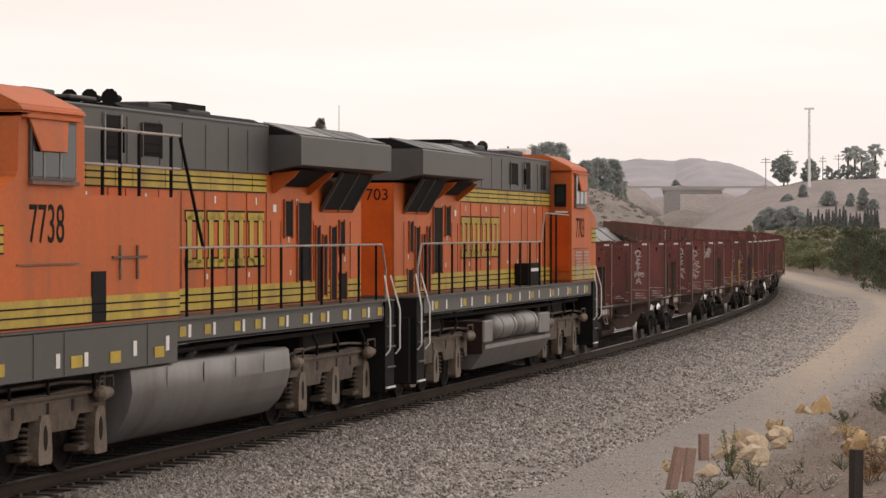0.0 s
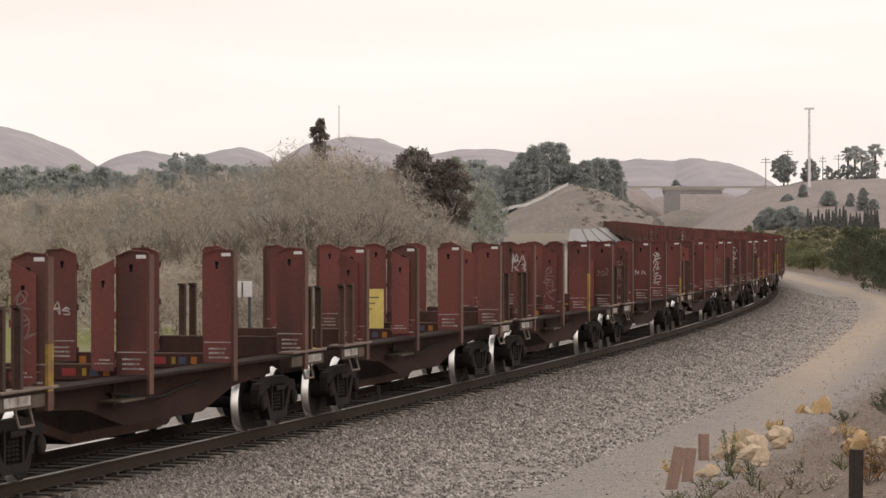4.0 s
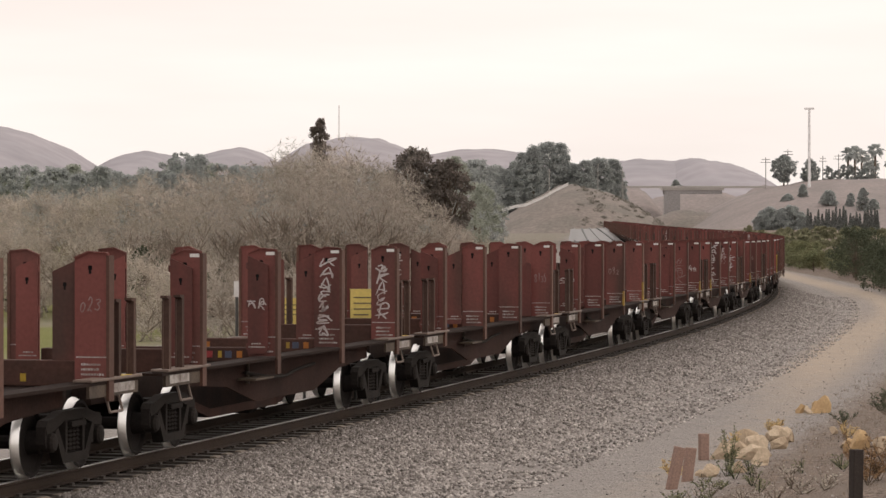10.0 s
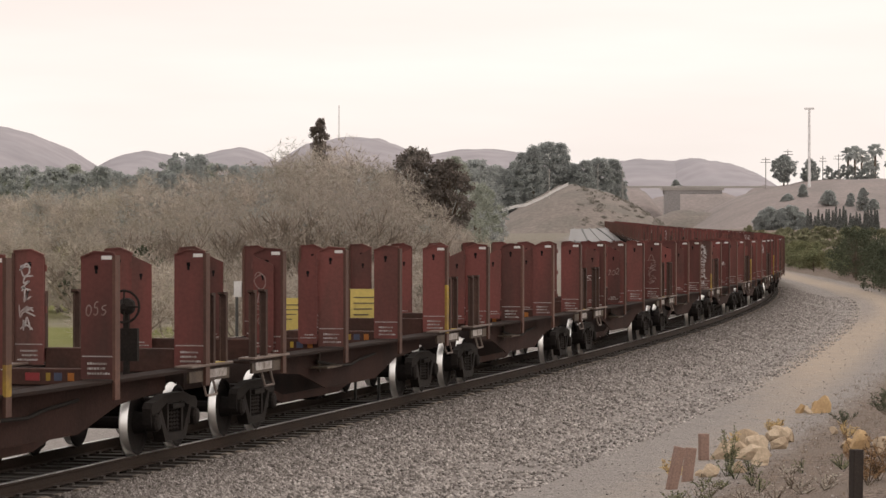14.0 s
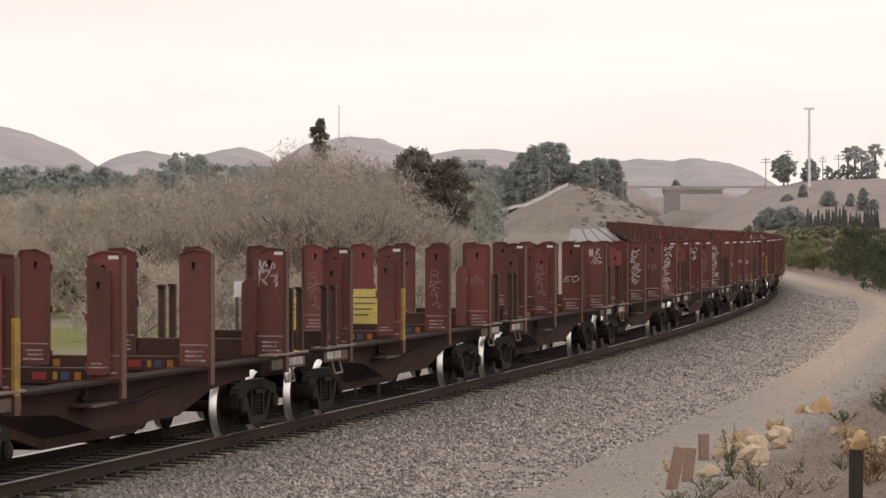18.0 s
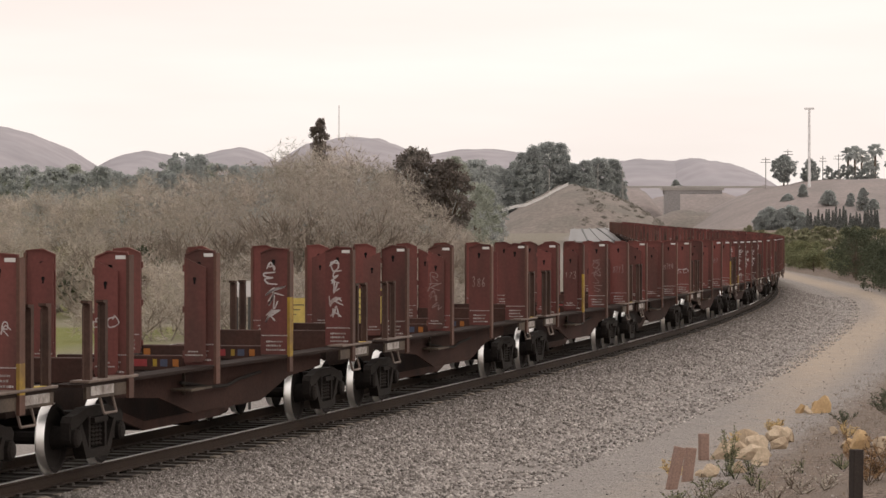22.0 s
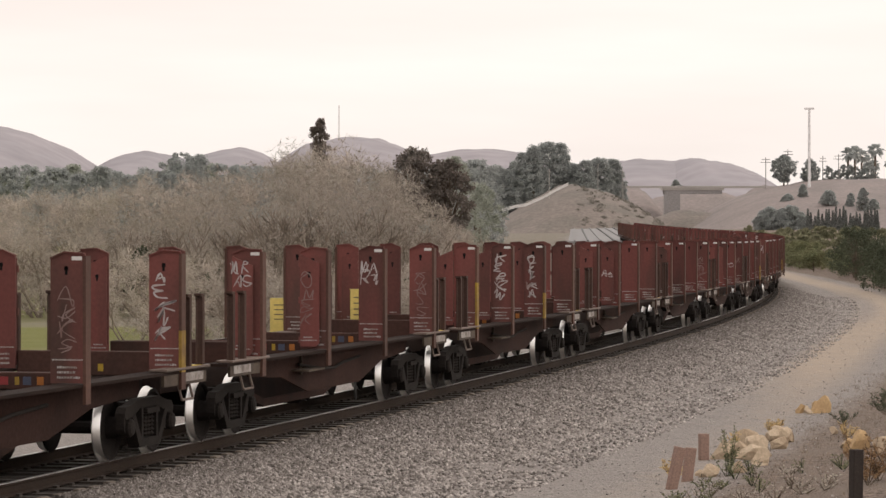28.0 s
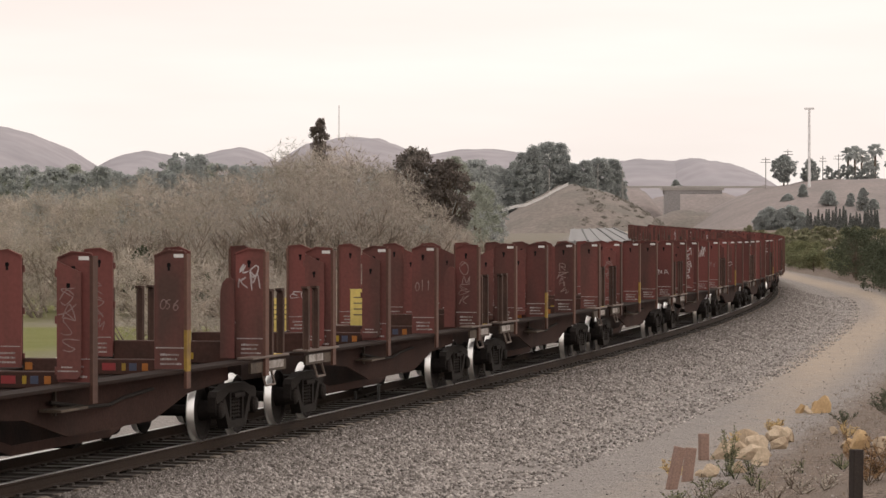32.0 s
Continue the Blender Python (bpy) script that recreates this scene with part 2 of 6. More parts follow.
def boxes(*rows, bevel=0.0):
    bm = bmesh.new()
    for r in rows:
        box(bm, *r, bevel=bevel)
    return bm


def slab(bm, pts, axis, a, b):
    """A plate with the outline pts, drawn in the plane across axis ('x', 'y' or 'z'), from a to b along it."""
    def put(p, c):
        return {"x": (c, p[0], p[1]), "y": (p[0], c, p[1]), "z": (p[0], p[1], c)}[axis]
    lo = [bm.verts.new(put(p, a)) for p in pts]
    hi = [bm.verts.new(put(p, b)) for p in pts]
    faces = [bm.faces.new(lo), bm.faces.new(hi)]
    for i in range(len(pts)):
        j = (i + 1) % len(pts)
        faces.append(bm.faces.new((lo[i], lo[j], hi[j], hi[i])))
    bmesh.ops.recalc_face_normals(bm, faces=faces)
    return bm


def tube(bm, p, q, r0, r1=None, n=8, caps=True):
    """A round bar from p to q, tapering from r0 to r1."""
    p, q = Vector(p), Vector(q)
    r1 = r0 if r1 is None else r1
    d = (q - p).normalized()
    a = d.orthogonal().normalized()
    b = d.cross(a)
    ring = []
    for c, r in ((p, r0), (q, r1)):
        ring.append([bm.verts.new(c + (a * math.cos(6.28319 * i / n) + b * math.sin(6.28319 * i / n)) * r) for i in range(n)])
    for i in range(n):
        j = (i + 1) % n
        bm.faces.new((ring[0][i], ring[0][j], ring[1][j], ring[1][i]))
    if caps and n > 2:
        bm.faces.new(ring[0][::-1])
        bm.faces.new(ring[1])
    return bm


def pipe(bm, pts, r, n=6):
    for a, b in zip(pts, pts[1:]):
        tube(bm, a, b, r, n=n)
    return bm


def lathe(bm, profile, n, axis="y", centre=(0, 0, 0)):
    """A body of revolution: profile rows of (place along the axis, radius)."""
    rings = []
    for c, r in profile:
        row = []
        for i in range(n):
            u, w = r * math.cos(6.28319 * i / n), r * math.sin(6.28319 * i / n)
            p = {"y": (u, c, w), "x": (c, u, w), "z": (u, w, c)}[axis]
            row.append(bm.verts.new(Vector(p) + Vector(centre)))
        rings.append(row)
    fs = []
    for a, b in zip(rings, rings[1:]):
        for i in range(n):
            j = (i + 1) % n
            fs.append(bm.faces.new((a[i], a[j], b[j], b[i])))
    fs.append(bm.faces.new(rings[0][::-1]))
    fs.append(bm.faces.new(rings[-1]))
    bmesh.ops.recalc_face_normals(bm, faces=fs)
    return fs


# ---------- the line of the track ----------
BEND_AT = (0, 60, 110, 150, 190, 230, 270, 320, 400)
BEND = (0.000307, 0.000976, 0.000576, 0.001335, 0.001539, 0.000742, -0.000111, -0.000456, -0.000017)
RISE_AT = (-80, 0, 60, 120, 170, 230, 320, 460, 800, 1300)
RISE = (0.179, 0.000, -0.194, -0.507, -0.582, -0.488, -0.280, -0.045, 0.185, 0.382)
S0, S1 = -800, 1400
_s = np.arange(S0, S1 + 1.0)
_k = np.where(_s < 0, 0.0, np.interp(_s, BEND_AT, BEND))
_h = np.cumsum(_k)
_h = _h - _h[-S0] + 1.33183
_x = np.cumsum(np.cos(_h))
_y = np.cumsum(np.sin(_h))
_x, _y = _x - _x[-S0] + -11.652, _y - _y[-S0] + 16.321
_kern = np.ones(41) / 41
_z = np.interp(np.arange(S0 - 20, S1 + 21.0), RISE_AT, RISE)
_z = np.convolve(_z, _kern, "valid")


def track(s, d=0.0, z=0.0):
    """The point s metres along the track, d metres to the camera's side of its middle, z above the rails."""
    h = np.interp(s, _s, _h)
    return Vector((np.interp(s, _s, _x) + d * math.sin(h), np.interp(s, _s, _y) - d * math.cos(h), np.interp(s, _s, _z) + z))


def track_pose(s):
    """A pose on the rails with x pointing along the train's travel (towards smaller s), y to the camera's side, z up."""
    a, b = track(s - 5), track(s + 5)
    f = (a - b).normalized()
    y = Vector((0, 0, 1)).cross(f).normalized()
    zz = f.cross(y)
    m = Matrix((f, y, zz)).transposed().to_4x4()
    m.translation = (track(s - 4) + track(s + 4)) / 2
    return m


def sight(bx, by, dist):
    """The point at that distance ahead, seen bx to the right of and by below the level line of sight (in units of the lens)."""
    return Vector((bx * dist / LENS, dist, EYE - by * dist / LENS))


SPEED = 22.789
PITCH = 15.895
FIRST = 64.45
CARS = 66


# ---------- ground ----------
def smooth(a, b, x):
    t = np.clip((x - a) / (b - a), 0, 1)
    return t * t * (3 - 2 * t)


PROFILE_D = (-4000, -300, -60, -12, -6, -3.7, -2.3, -1.5, 1.5, 2.1, 4.0, 6.0, 8.0, 9.2, 14, 20, 60, 300, 4000)
PROFILE_Z = (-2.0, -2.0, -1.7, -1.3, -0.95, -0.8, -0.32, -0.205, -0.205, -0.28, -0.78, -0.82, -0.80, -0.72, 0.15, 0.5, 0.5, 0.0, 0.0)


def ground_z(s, d):
    z = float(np.interp(d, PROFILE_D, PROFILE_Z))
    if d > 8:
        far_off = float(smooth(45, 90, s))
        z = z * (1 - far_off) + far_off * float(np.interp(d, (8, 11, 20, 60), (-0.8, -0.85, -0.7, 0.0)))
    if abs(d) > 2.2:
        z += 0.07 * noise.noise(Vector((s * 0.35, d * 0.5, 3))) + 0.03 * noise.noise(Vector((s * 1.3, d * 1.3, 7)))
    return z


def ground_at(s, d):
    p = track(s, d)
    p.z += ground_z(s, d)
    return p


# How much darker the ballast gets, by distance from the track's middle.
TRACK_DARK_D, TRACK_DARK = (1.3, 1.7, 2.3, 3.2, 4.6), (0.85, 0.65, 0.42, 0.16, 0.0)


def build_ground():
    ds = [-300, -200, -140, -100, -70, -45, -28, -18, -12, -8, -6, -4.8, -3.9, -3.1, -2.5, -2.0, -1.5, -1.25, -0.5, 0.5, 1.1, 1.25, 1.5, 1.8, 2.1]
    ds += list(np.arange(2.5, 14, 0.4)) + [14.5, 15.5, 17, 19, 22, 26, 32, 40, 55, 80, 130, 200, 300]
    ss = [-700, -500, -300, -150, -60, -20, 0, 10] + list(np.arange(18, 130, 0.9)) + list(np.arange(130, 260, 2.5)) + list(range(265, 520, 10)) + [560, 640, 740, 860, 1000, 1200, 1390]
    bm = bmesh.new()
    rows = []
    for s in ss:
        row = [ground_at(s, d) for d in ds]
        row = [row[0] + Vector((-4000, 0, 0))] + row + [row[-1] + Vector((4000, 0, 0))]
        rows.append([bm.verts.new(p) for p in row])
    rows.append([bm.verts.new(v.co + Vector((0, 3400, 0))) for v in rows[-1]])
    for a, b in zip(rows, rows[1:]):
        for i in range(len(a) - 1):
            bm.faces.new((a[i], a[i + 1], b[i + 1], b[i]))
    me = mesh_of(bm, "ground", ground_material())
    full = [-4300] + ds + [4300]
    vals = {"track_dark": [], "dust": [], "soil": [], "lawn": [], "oil": [], "brush": []}
    for s in ss + [4800]:
        mid = 6.6 + 0.5 * math.sin(s * 0.05)
        for d in full:
            vals["dust"].append(float((math.exp(-((d - mid) / 1.15) ** 2) * 0.95 + math.exp(-((d - 5.2) / 0.5) ** 2) * 0.35) * (0.42 + 0.58 * smooth(46, 92, s))))
            vals["track_dark"].append(float(np.interp(abs(d), TRACK_DARK_D, TRACK_DARK)))
            vals["soil"].append(float(smooth(7.4, 9.0, d)))
            q = track(s, d) if abs(d) <= 300 else Vector((d, max(s, 1.0), 0))
            vals["lawn"].append(float(smooth(-9, -16, d) * smooth(-0.082, -0.096, q.x / max(q.y, 5.0))))
            vals["brush"].append(float(smooth(-8, -14, d)))
            # Oil between the rails, with the shade under the train painted in.
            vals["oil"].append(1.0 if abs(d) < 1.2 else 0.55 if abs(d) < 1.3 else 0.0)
    for k, v in vals.items():
        at = me.attributes.new(k, "FLOAT", "POINT")
        at.data.foreach_set("value", v)
    for p in me.polygons:
        p.use_smooth = True
    return tagged(new("ground", me), "grey gravel, tan dirt track and dry soil beside the railway", "ground", kind="structure")


def ground_material():
    m = bpy.data.materials.new("trackside_ground")
    m.use_nodes = True
    n, l = m.node_tree.nodes, m.node_tree.links
    b = n["Principled BSDF"]
    b.inputs["Roughness"].default_value = 0.95
    b.inputs["Specular IOR Level"].default_value = 0.2
    co = n.new("ShaderNodeTexCoord")

    def tex(scale, detail=5, kind="ShaderNodeTexNoise"):
        t = n.new(kind)
        t.inputs["Scale"].default_value = scale
        if kind == "ShaderNodeTexNoise":
            t.inputs["Detail"].default_value = detail
        l.new(co.outputs["Object"], t.inputs["Vector"])
        return t

    def mix(fac, a, c):
        x = n.new("ShaderNodeMix")
        x.data_type = "RGBA"
        l.new(fac, x.inputs[0])
        for sock, v in ((x.inputs[6], a), (x.inputs[7], c)):
            if isinstance(v, tuple):
                sock.default_value = (*v, 1)
            else:
                l.new(v, sock)
        return x.outputs[2]

    def weight(name, spread, noise_socket):
        a = n.new("ShaderNodeAttribute")
        a.attribute_name = name
        s = n.new("ShaderNodeMath")
        s.operation = "MULTIPLY_ADD"
        l.new(noise_socket, s.inputs[0])
        s.inputs[1].default_value = spread
        l.new(a.outputs["Fac"], s.inputs[2])
        r = n.new("ShaderNodeMapRange")
        r.inputs["From Min"].default_value, r.inputs["From Max"].default_value = 0.25 + spread / 2, 0.85 + spread / 2
        l.new(s.outputs[0], r.inputs["Value"])
        return r.outputs[0]

    big, mid, fine = tex(0.35), tex(2.2), tex(9, 8)
    cells = tex(21, kind="ShaderNodeTexVoronoi")
    grav = mix(cells.outputs["Color"], (0.13, 0.116, 0.107), (0.48, 0.44, 0.41))
    grav = mix(mid.outputs["Fac"], grav, (0.30, 0.27, 0.25))
    track_dark = n.new("ShaderNodeAttribute")
    track_dark.attribute_name = "track_dark"
    grav = mix(track_dark.outputs["Fac"], grav, (0.085, 0.07, 0.058))
    dirt = mix(fine.outputs["Fac"], (0.38, 0.31, 0.25), (0.51, 0.42, 0.335))
    def sharp(sock, lo=0.38, hi=0.62):
        r = n.new("ShaderNodeMapRange")
        r.inputs["From Min"].default_value, r.inputs["From Max"].default_value = lo, hi
        l.new(sock, r.inputs["Value"])
        return r.outputs[0]

    rut = tex(0.9, 6)
    dirt = mix(sharp(rut.outputs["Fac"]), dirt, (0.41, 0.345, 0.285))
    soil = mix(sharp(fine.outputs["Fac"]), (0.115, 0.090, 0.075), (0.30, 0.235, 0.19))
    soil = mix(sharp(rut.outputs["Fac"]), soil, (0.21, 0.17, 0.14))
    lawn = mix(big.outputs["Fac"], (0.15, 0.175, 0.05), (0.25, 0.23, 0.09))
    c = mix(weight("dust", 0.5, mid.outputs["Fac"]), grav, dirt)
    c = mix(weight("soil", 0.8, mid.outputs["Fac"]), c, soil)
    c = mix(weight("brush", 0.3, big.outputs["Fac"]), c, mix(mid.outputs["Fac"], (0.20, 0.18, 0.145), (0.28, 0.245, 0.20)))
    c = mix(weight("lawn", 0.3, big.outputs["Fac"]), c, lawn)
    # One dark colour for oily ballast and under-train shade.
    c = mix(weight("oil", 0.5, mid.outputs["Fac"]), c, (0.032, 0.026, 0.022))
    l.new(c, b.inputs["Base Color"])
    bp = n.new("ShaderNodeBump")
    bp.inputs["Strength"].default_value, bp.inputs["Distance"].default_value = 0.8, 0.05
    l.new(cells.outputs["Distance"], bp.inputs["Height"])
    l.new(bp.outputs[0], b.inputs["Normal"])
    return m


GAUGE = 0.7525


def build_rails():
    prof = [(-0.075, -0.172), (0.075, -0.172), (0.075, -0.160), (0.012, -0.14), (0.012, -0.045), (0.036, -0.035), (0.036, -0.006), (0.028, 0), (-0.028, 0), (-0.036, -0.006), (-0.036, -0.035), (-0.012, -0.045), (-0.012, -0.14), (-0.075, -0.160)]
    ss = list(range(-700, -40, 60)) + list(range(-40, 400, 4)) + list(range(400, 1390, 30))
    for side, name in ((1, "rail"), (-1, "rail")):
        bm = bmesh.new()
        rings = [[bm.verts.new(track(s, side * GAUGE + u, w)) for u, w in prof] for s in ss]
        for a, b in zip(rings, rings[1:]):
            for i in range(len(prof)):
                j = (i + 1) % len(prof)
                f = bm.faces.new((a[i], a[j], b[j], b[i]))
                f.material_index = 1 if i in (6, 7, 8) else 0
        bmesh.ops.recalc_face_normals(bm, faces=bm.faces[:])
        tagged(new(name, mesh_of(bm, name, [RAIL, RAIL_TOP])), "brown steel rail with a polished head on concrete ties", "rail", "rails of the track", "structure")


def tie_mesh():
    bm = bmesh.new()
    slab(bm, [(-1.3, -0.36), (1.3, -0.36), (1.3, -0.2), (1.2, -0.165), (-1.2, -0.165), (-1.3, -0.2)], "x", -0.13, 0.13)
    bm2 = bm
    for sd in (-1, 1):
        for e in (-1, 1):
            box(bm2, -0.05, 0.05, sd * GAUGE + e * 0.11 - 0.03, sd * GAUGE + e * 0.11 + 0.03, -0.17, -0.13)
    bmesh.ops.bisect_plane(bm, geom=bm.verts[:] + bm.edges[:] + bm.faces[:], plane_co=(0, 1.14, 0), plane_no=(0, 1, 0))
    bmesh.ops.bisect_plane(bm, geom=bm.verts[:] + bm.edges[:] + bm.faces[:], plane_co=(0, -1.14, 0), plane_no=(0, 1, 0))
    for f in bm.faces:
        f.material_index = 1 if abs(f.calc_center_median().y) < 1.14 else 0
    return mesh_of(bm, "tie", [CONCRETE_TIE, TIE_OIL_SHADE])


def build_ties():
    bed = thing("track_ties", "row of dusty ties under the rails", "tie", kind="structure")
    me = tie_mesh()
    rng = random.Random(4)
    for i in range(300):
        s = 22 + i * 0.61
        ob = new("tie", me)
        ob.parent = bed
        ob.matrix_basis = track_pose(s) @ pose(0, rng.uniform(-0.03, 0.03), rng.uniform(-0.03, -0.01), 0, 0, rng.uniform(-1, 1))
    bm = bmesh.new()
    for i in range(240):
        m = track_pose(205 + i * 0.61)
        bm.from_mesh(me)
        bm.verts.ensure_lookup_table()
        for v in bm.verts[-len(me.vertices):]:
            v.co = m @ v.co
    tagged(part("far_ties", bm, [CONCRETE_TIE, TIE_OIL_SHADE], bed), "row of dusty ties further along the track", kind="stuff")


# ---------- the wagons ----------
WHEEL_R = 0.457
STATION = (2.2, 6.15, 10.1, 14.05)
INNER, OUTER, TOP = 0.99, 1.45, 2.87


def span(p, q):
    return (p, q) if p < q else (q, p)


def sideframe_mesh(y):
    """The cast side frame of a two-axle truck, with a bearing housing over each axle and a spring opening."""
    bm = bmesh.new()
    slab(bm, [(-1.02, 0.56), (-1.06, 0.66), (-0.98, 0.74), (-0.76, 0.76), (-0.44, 0.83), (0.44, 0.83), (0.76, 0.76), (0.98, 0.74), (1.06, 0.66), (1.02, 0.56), (0.72, 0.60), (0.40, 0.70), (-0.40, 0.70), (-0.72, 0.60)], "y", y - 0.07, y + 0.07)
    slab(bm, [(-0.74, 0.58), (-0.64, 0.64), (-0.36, 0.28), (0.36, 0.28), (0.64, 0.64), (0.74, 0.58), (0.46, 0.16), (-0.46, 0.16)], "y", y - 0.08, y + 0.08)
    for e in (-1, 1):
        slab(bm, [(e * 0.28, 0.28), (e * 0.36, 0.28), (e * 0.36, 0.72), (e * 0.28, 0.72)], "y", y - 0.075, y + 0.075)
        lathe(bm, [(y - 0.10, 0.13), (y + 0.10, 0.13), (y + 0.13, 0.10), (y + 0.14, 0.04)], 12, "y", (e * 0.885, 0, WHEEL_R))
        slab(bm, [(e * 1.02, 0.38), (e * 1.06, 0.44), (e * 1.06, 0.66), (e * 1.00, 0.66), (e * 1.00, 0.42)], "y", y - 0.06, y + 0.06)
        slab(bm, [(e * 0.66, 0.36), (e * 0.74, 0.36), (e * 0.74, 0.62), (e * 0.68, 0.62)], "y", y - 0.06, y + 0.06)
    return mesh_of(bm, "side_frame", FRAME_STEEL)


def springs_mesh(y):
    """A nest of coil springs under the bolster end."""
    bm = bmesh.new()
    for e in (-0.14, 0.0, 0.14):
        prof = []
        for k in range(6):
            prof += [(0.30 + k * 0.055, 0.045), (0.327 + k * 0.055, 0.07)]
        lathe(bm, prof, 8, "z", (e, y, 0))
    box(bm, -0.27, 0.27, y - 0.11, y + 0.11, 0.62, 0.69)
    return mesh_of(bm, "spring_nest", FRAME_STEEL)


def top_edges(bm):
    # Faces that point up take the second, paler edge colour.
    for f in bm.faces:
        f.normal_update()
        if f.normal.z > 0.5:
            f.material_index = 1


def plate_mesh(sd):
    """A tall upright plate set across the wagon: flat along the top, cut down towards the wagon's middle."""
    bm = bmesh.new()
    slab(bm, [(sd * INNER, 1.20), (sd * OUTER, 1.20), (sd * OUTER, TOP - 0.02), (sd * (INNER + 0.19), TOP), (sd * INNER, TOP - 0.08)], "x", -0.03, 0.0)
    slab(bm, [(sd * INNER, TOP - 0.088), (sd * (INNER + 0.19), TOP - 0.008), (sd * (OUTER - 0.01), TOP - 0.028), (sd * (OUTER - 0.01), TOP - 0.012), (sd * (INNER + 0.19), TOP + 0.01), (sd * INNER, TOP - 0.07)], "x", -0.05, 0.028)
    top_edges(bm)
    n = len(bm.faces)
    box(bm, 0.001, 0.004, *span(sd * 1.185, sd * 1.22), 2.58, 2.69)
    box(bm, 0.001, 0.004, *span(sd * 1.175, sd * 1.23), 2.635, 2.685)
    bm.faces.ensure_lookup_table()
    for f in bm.faces[n:]:
        f.material_index = 2
    if sd < 0:
        n = len(bm.faces)
        stencil_marks(bm, sd, 1.20)
        bm.faces.ensure_lookup_table()
        for f in bm.faces[n:]:
            f.material_index = 3
    return mesh_of(bm, "side_plate", [RUST, RUST_EDGE, DARK, SMUDGE])


def wing_mesh(sd, way):
    """The lower hinged plate: its top falls away from the hinge. way 1 lies over the plate, -1 points to the wagon's middle."""
    bm = bmesh.new()
    def y(u):
        return sd * (INNER + way * u)
    slab(bm, [(y(0.01), 1.24), (y(0.28), 1.24), (y(0.335), 1.30), (y(0.335), 2.61), (y(0.01), 2.755)], "x", -0.011, 0.011)
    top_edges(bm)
    for z in (1.35, 2.0, 2.6):
        tube(bm, (0, y(0), z - 0.05), (0, y(0), z + 0.05), 0.02, n=6)
    n = len(bm.faces)
    box(bm, 0.012, 0.014, *span(y(0.15), y(0.18)), 2.37, 2.47)
    box(bm, 0.012, 0.014, *span(y(0.14), y(0.19)), 2.42, 2.465)
    bm.faces.ensure_lookup_table()
    for f in bm.faces[n:]:
        f.material_index = 2
    n = len(bm.faces)
    for z, a, b in ((1.385, 0.07, 0.22), (1.335, 0.02, 0.28)):
        u = a
        while u < b:
            box(bm, 0.012, 0.0135, *span(y(u), y(u + 0.032)), z, z + 0.018)
            u += 0.04
    bm.faces.ensure_lookup_table()
    for f in bm.faces[n:]:
        f.material_index = 3
    return mesh_of(bm, "hinged_wing", [RUST, RUST_EDGE, DARK, SMUDGE])


def post_mesh(sd, painted=0.0):
    """The angle post at the outer edge of a plate, running down past the sill."""
    bm = bmesh.new()
    slab(bm, [(0.02, sd * (OUTER - 0.02)), (0.02, sd * (OUTER + 0.022)), (-0.17, sd * (OUTER + 0.022)), (-0.17, sd * (OUTER + 0.006)), (0.006, sd * (OUTER + 0.006)), (0.006, sd * (OUTER - 0.02))], "z", 0.93, 2.82)
    bmesh.ops.bisect_plane(bm, geom=bm.verts[:] + bm.edges[:] + bm.faces[:], plane_co=(0, 0, 1.17), plane_no=(0, 0, 1))
    if painted:
        bmesh.ops.bisect_plane(bm, geom=bm.verts[:] + bm.edges[:] + bm.faces[:], plane_co=(0, 0, painted), plane_no=(0, 0, 1))
    for f in bm.faces:
        z = f.calc_center_median().z
        f.material_index = 1 if painted and 1.17 < z < painted else 0
    return mesh_of(bm, "corner_post", [POST, POST_YELLOW])


def stencil_marks(bm, sd, lift):
    """A line and three rows of tiny stencilled marks, too small to read."""
    rng = random.Random(2)
    for q, (z, u0, u1) in enumerate(((0.29, 0.02, 0.42), (0.19, 0.09, 0.36), (0.125, 0.09, 0.30), (0.06, 0.09, 0.38))):
        u = u0
        while u < u1:
            w = rng.uniform(0.012, 0.035)
            box(bm, 0.001, 0.003, *span(sd * (INNER + u), sd * (INNER + u + w)), lift + z, lift + z + (0.016 if q == 0 else rng.uniform(0.022, 0.03)))
            u += w + 0.008


def stencil_mesh():
    bm = bmesh.new()
    stencil_marks(bm, 1, 0.0)
    return mesh_of(bm, "stencil", SMUDGE)


def stake_mesh(sd):
    """An end stake: a flat bar with a folded head and a thin rod loop beside it."""
    bm = bmesh.new()
    y = sd * (OUTER - 0.06)
    box(bm, -0.05, 0.05, y - 0.05, y + 0.05, 1.2, 2.2)
    slab(bm, [(-0.05, 2.2), (0.05, 2.2), (0.14, 2.22), (0.14, 2.25), (-0.05, 2.245)], "y", y - 0.05, y + 0.05)
    pipe(bm, [(0.12, y - 0.02, 1.2), (0.12, y - 0.02, 2.17), (0.05, y - 0.02, 2.19)], 0.013, 5)
    return mesh_of(bm, "stake", STAKE)


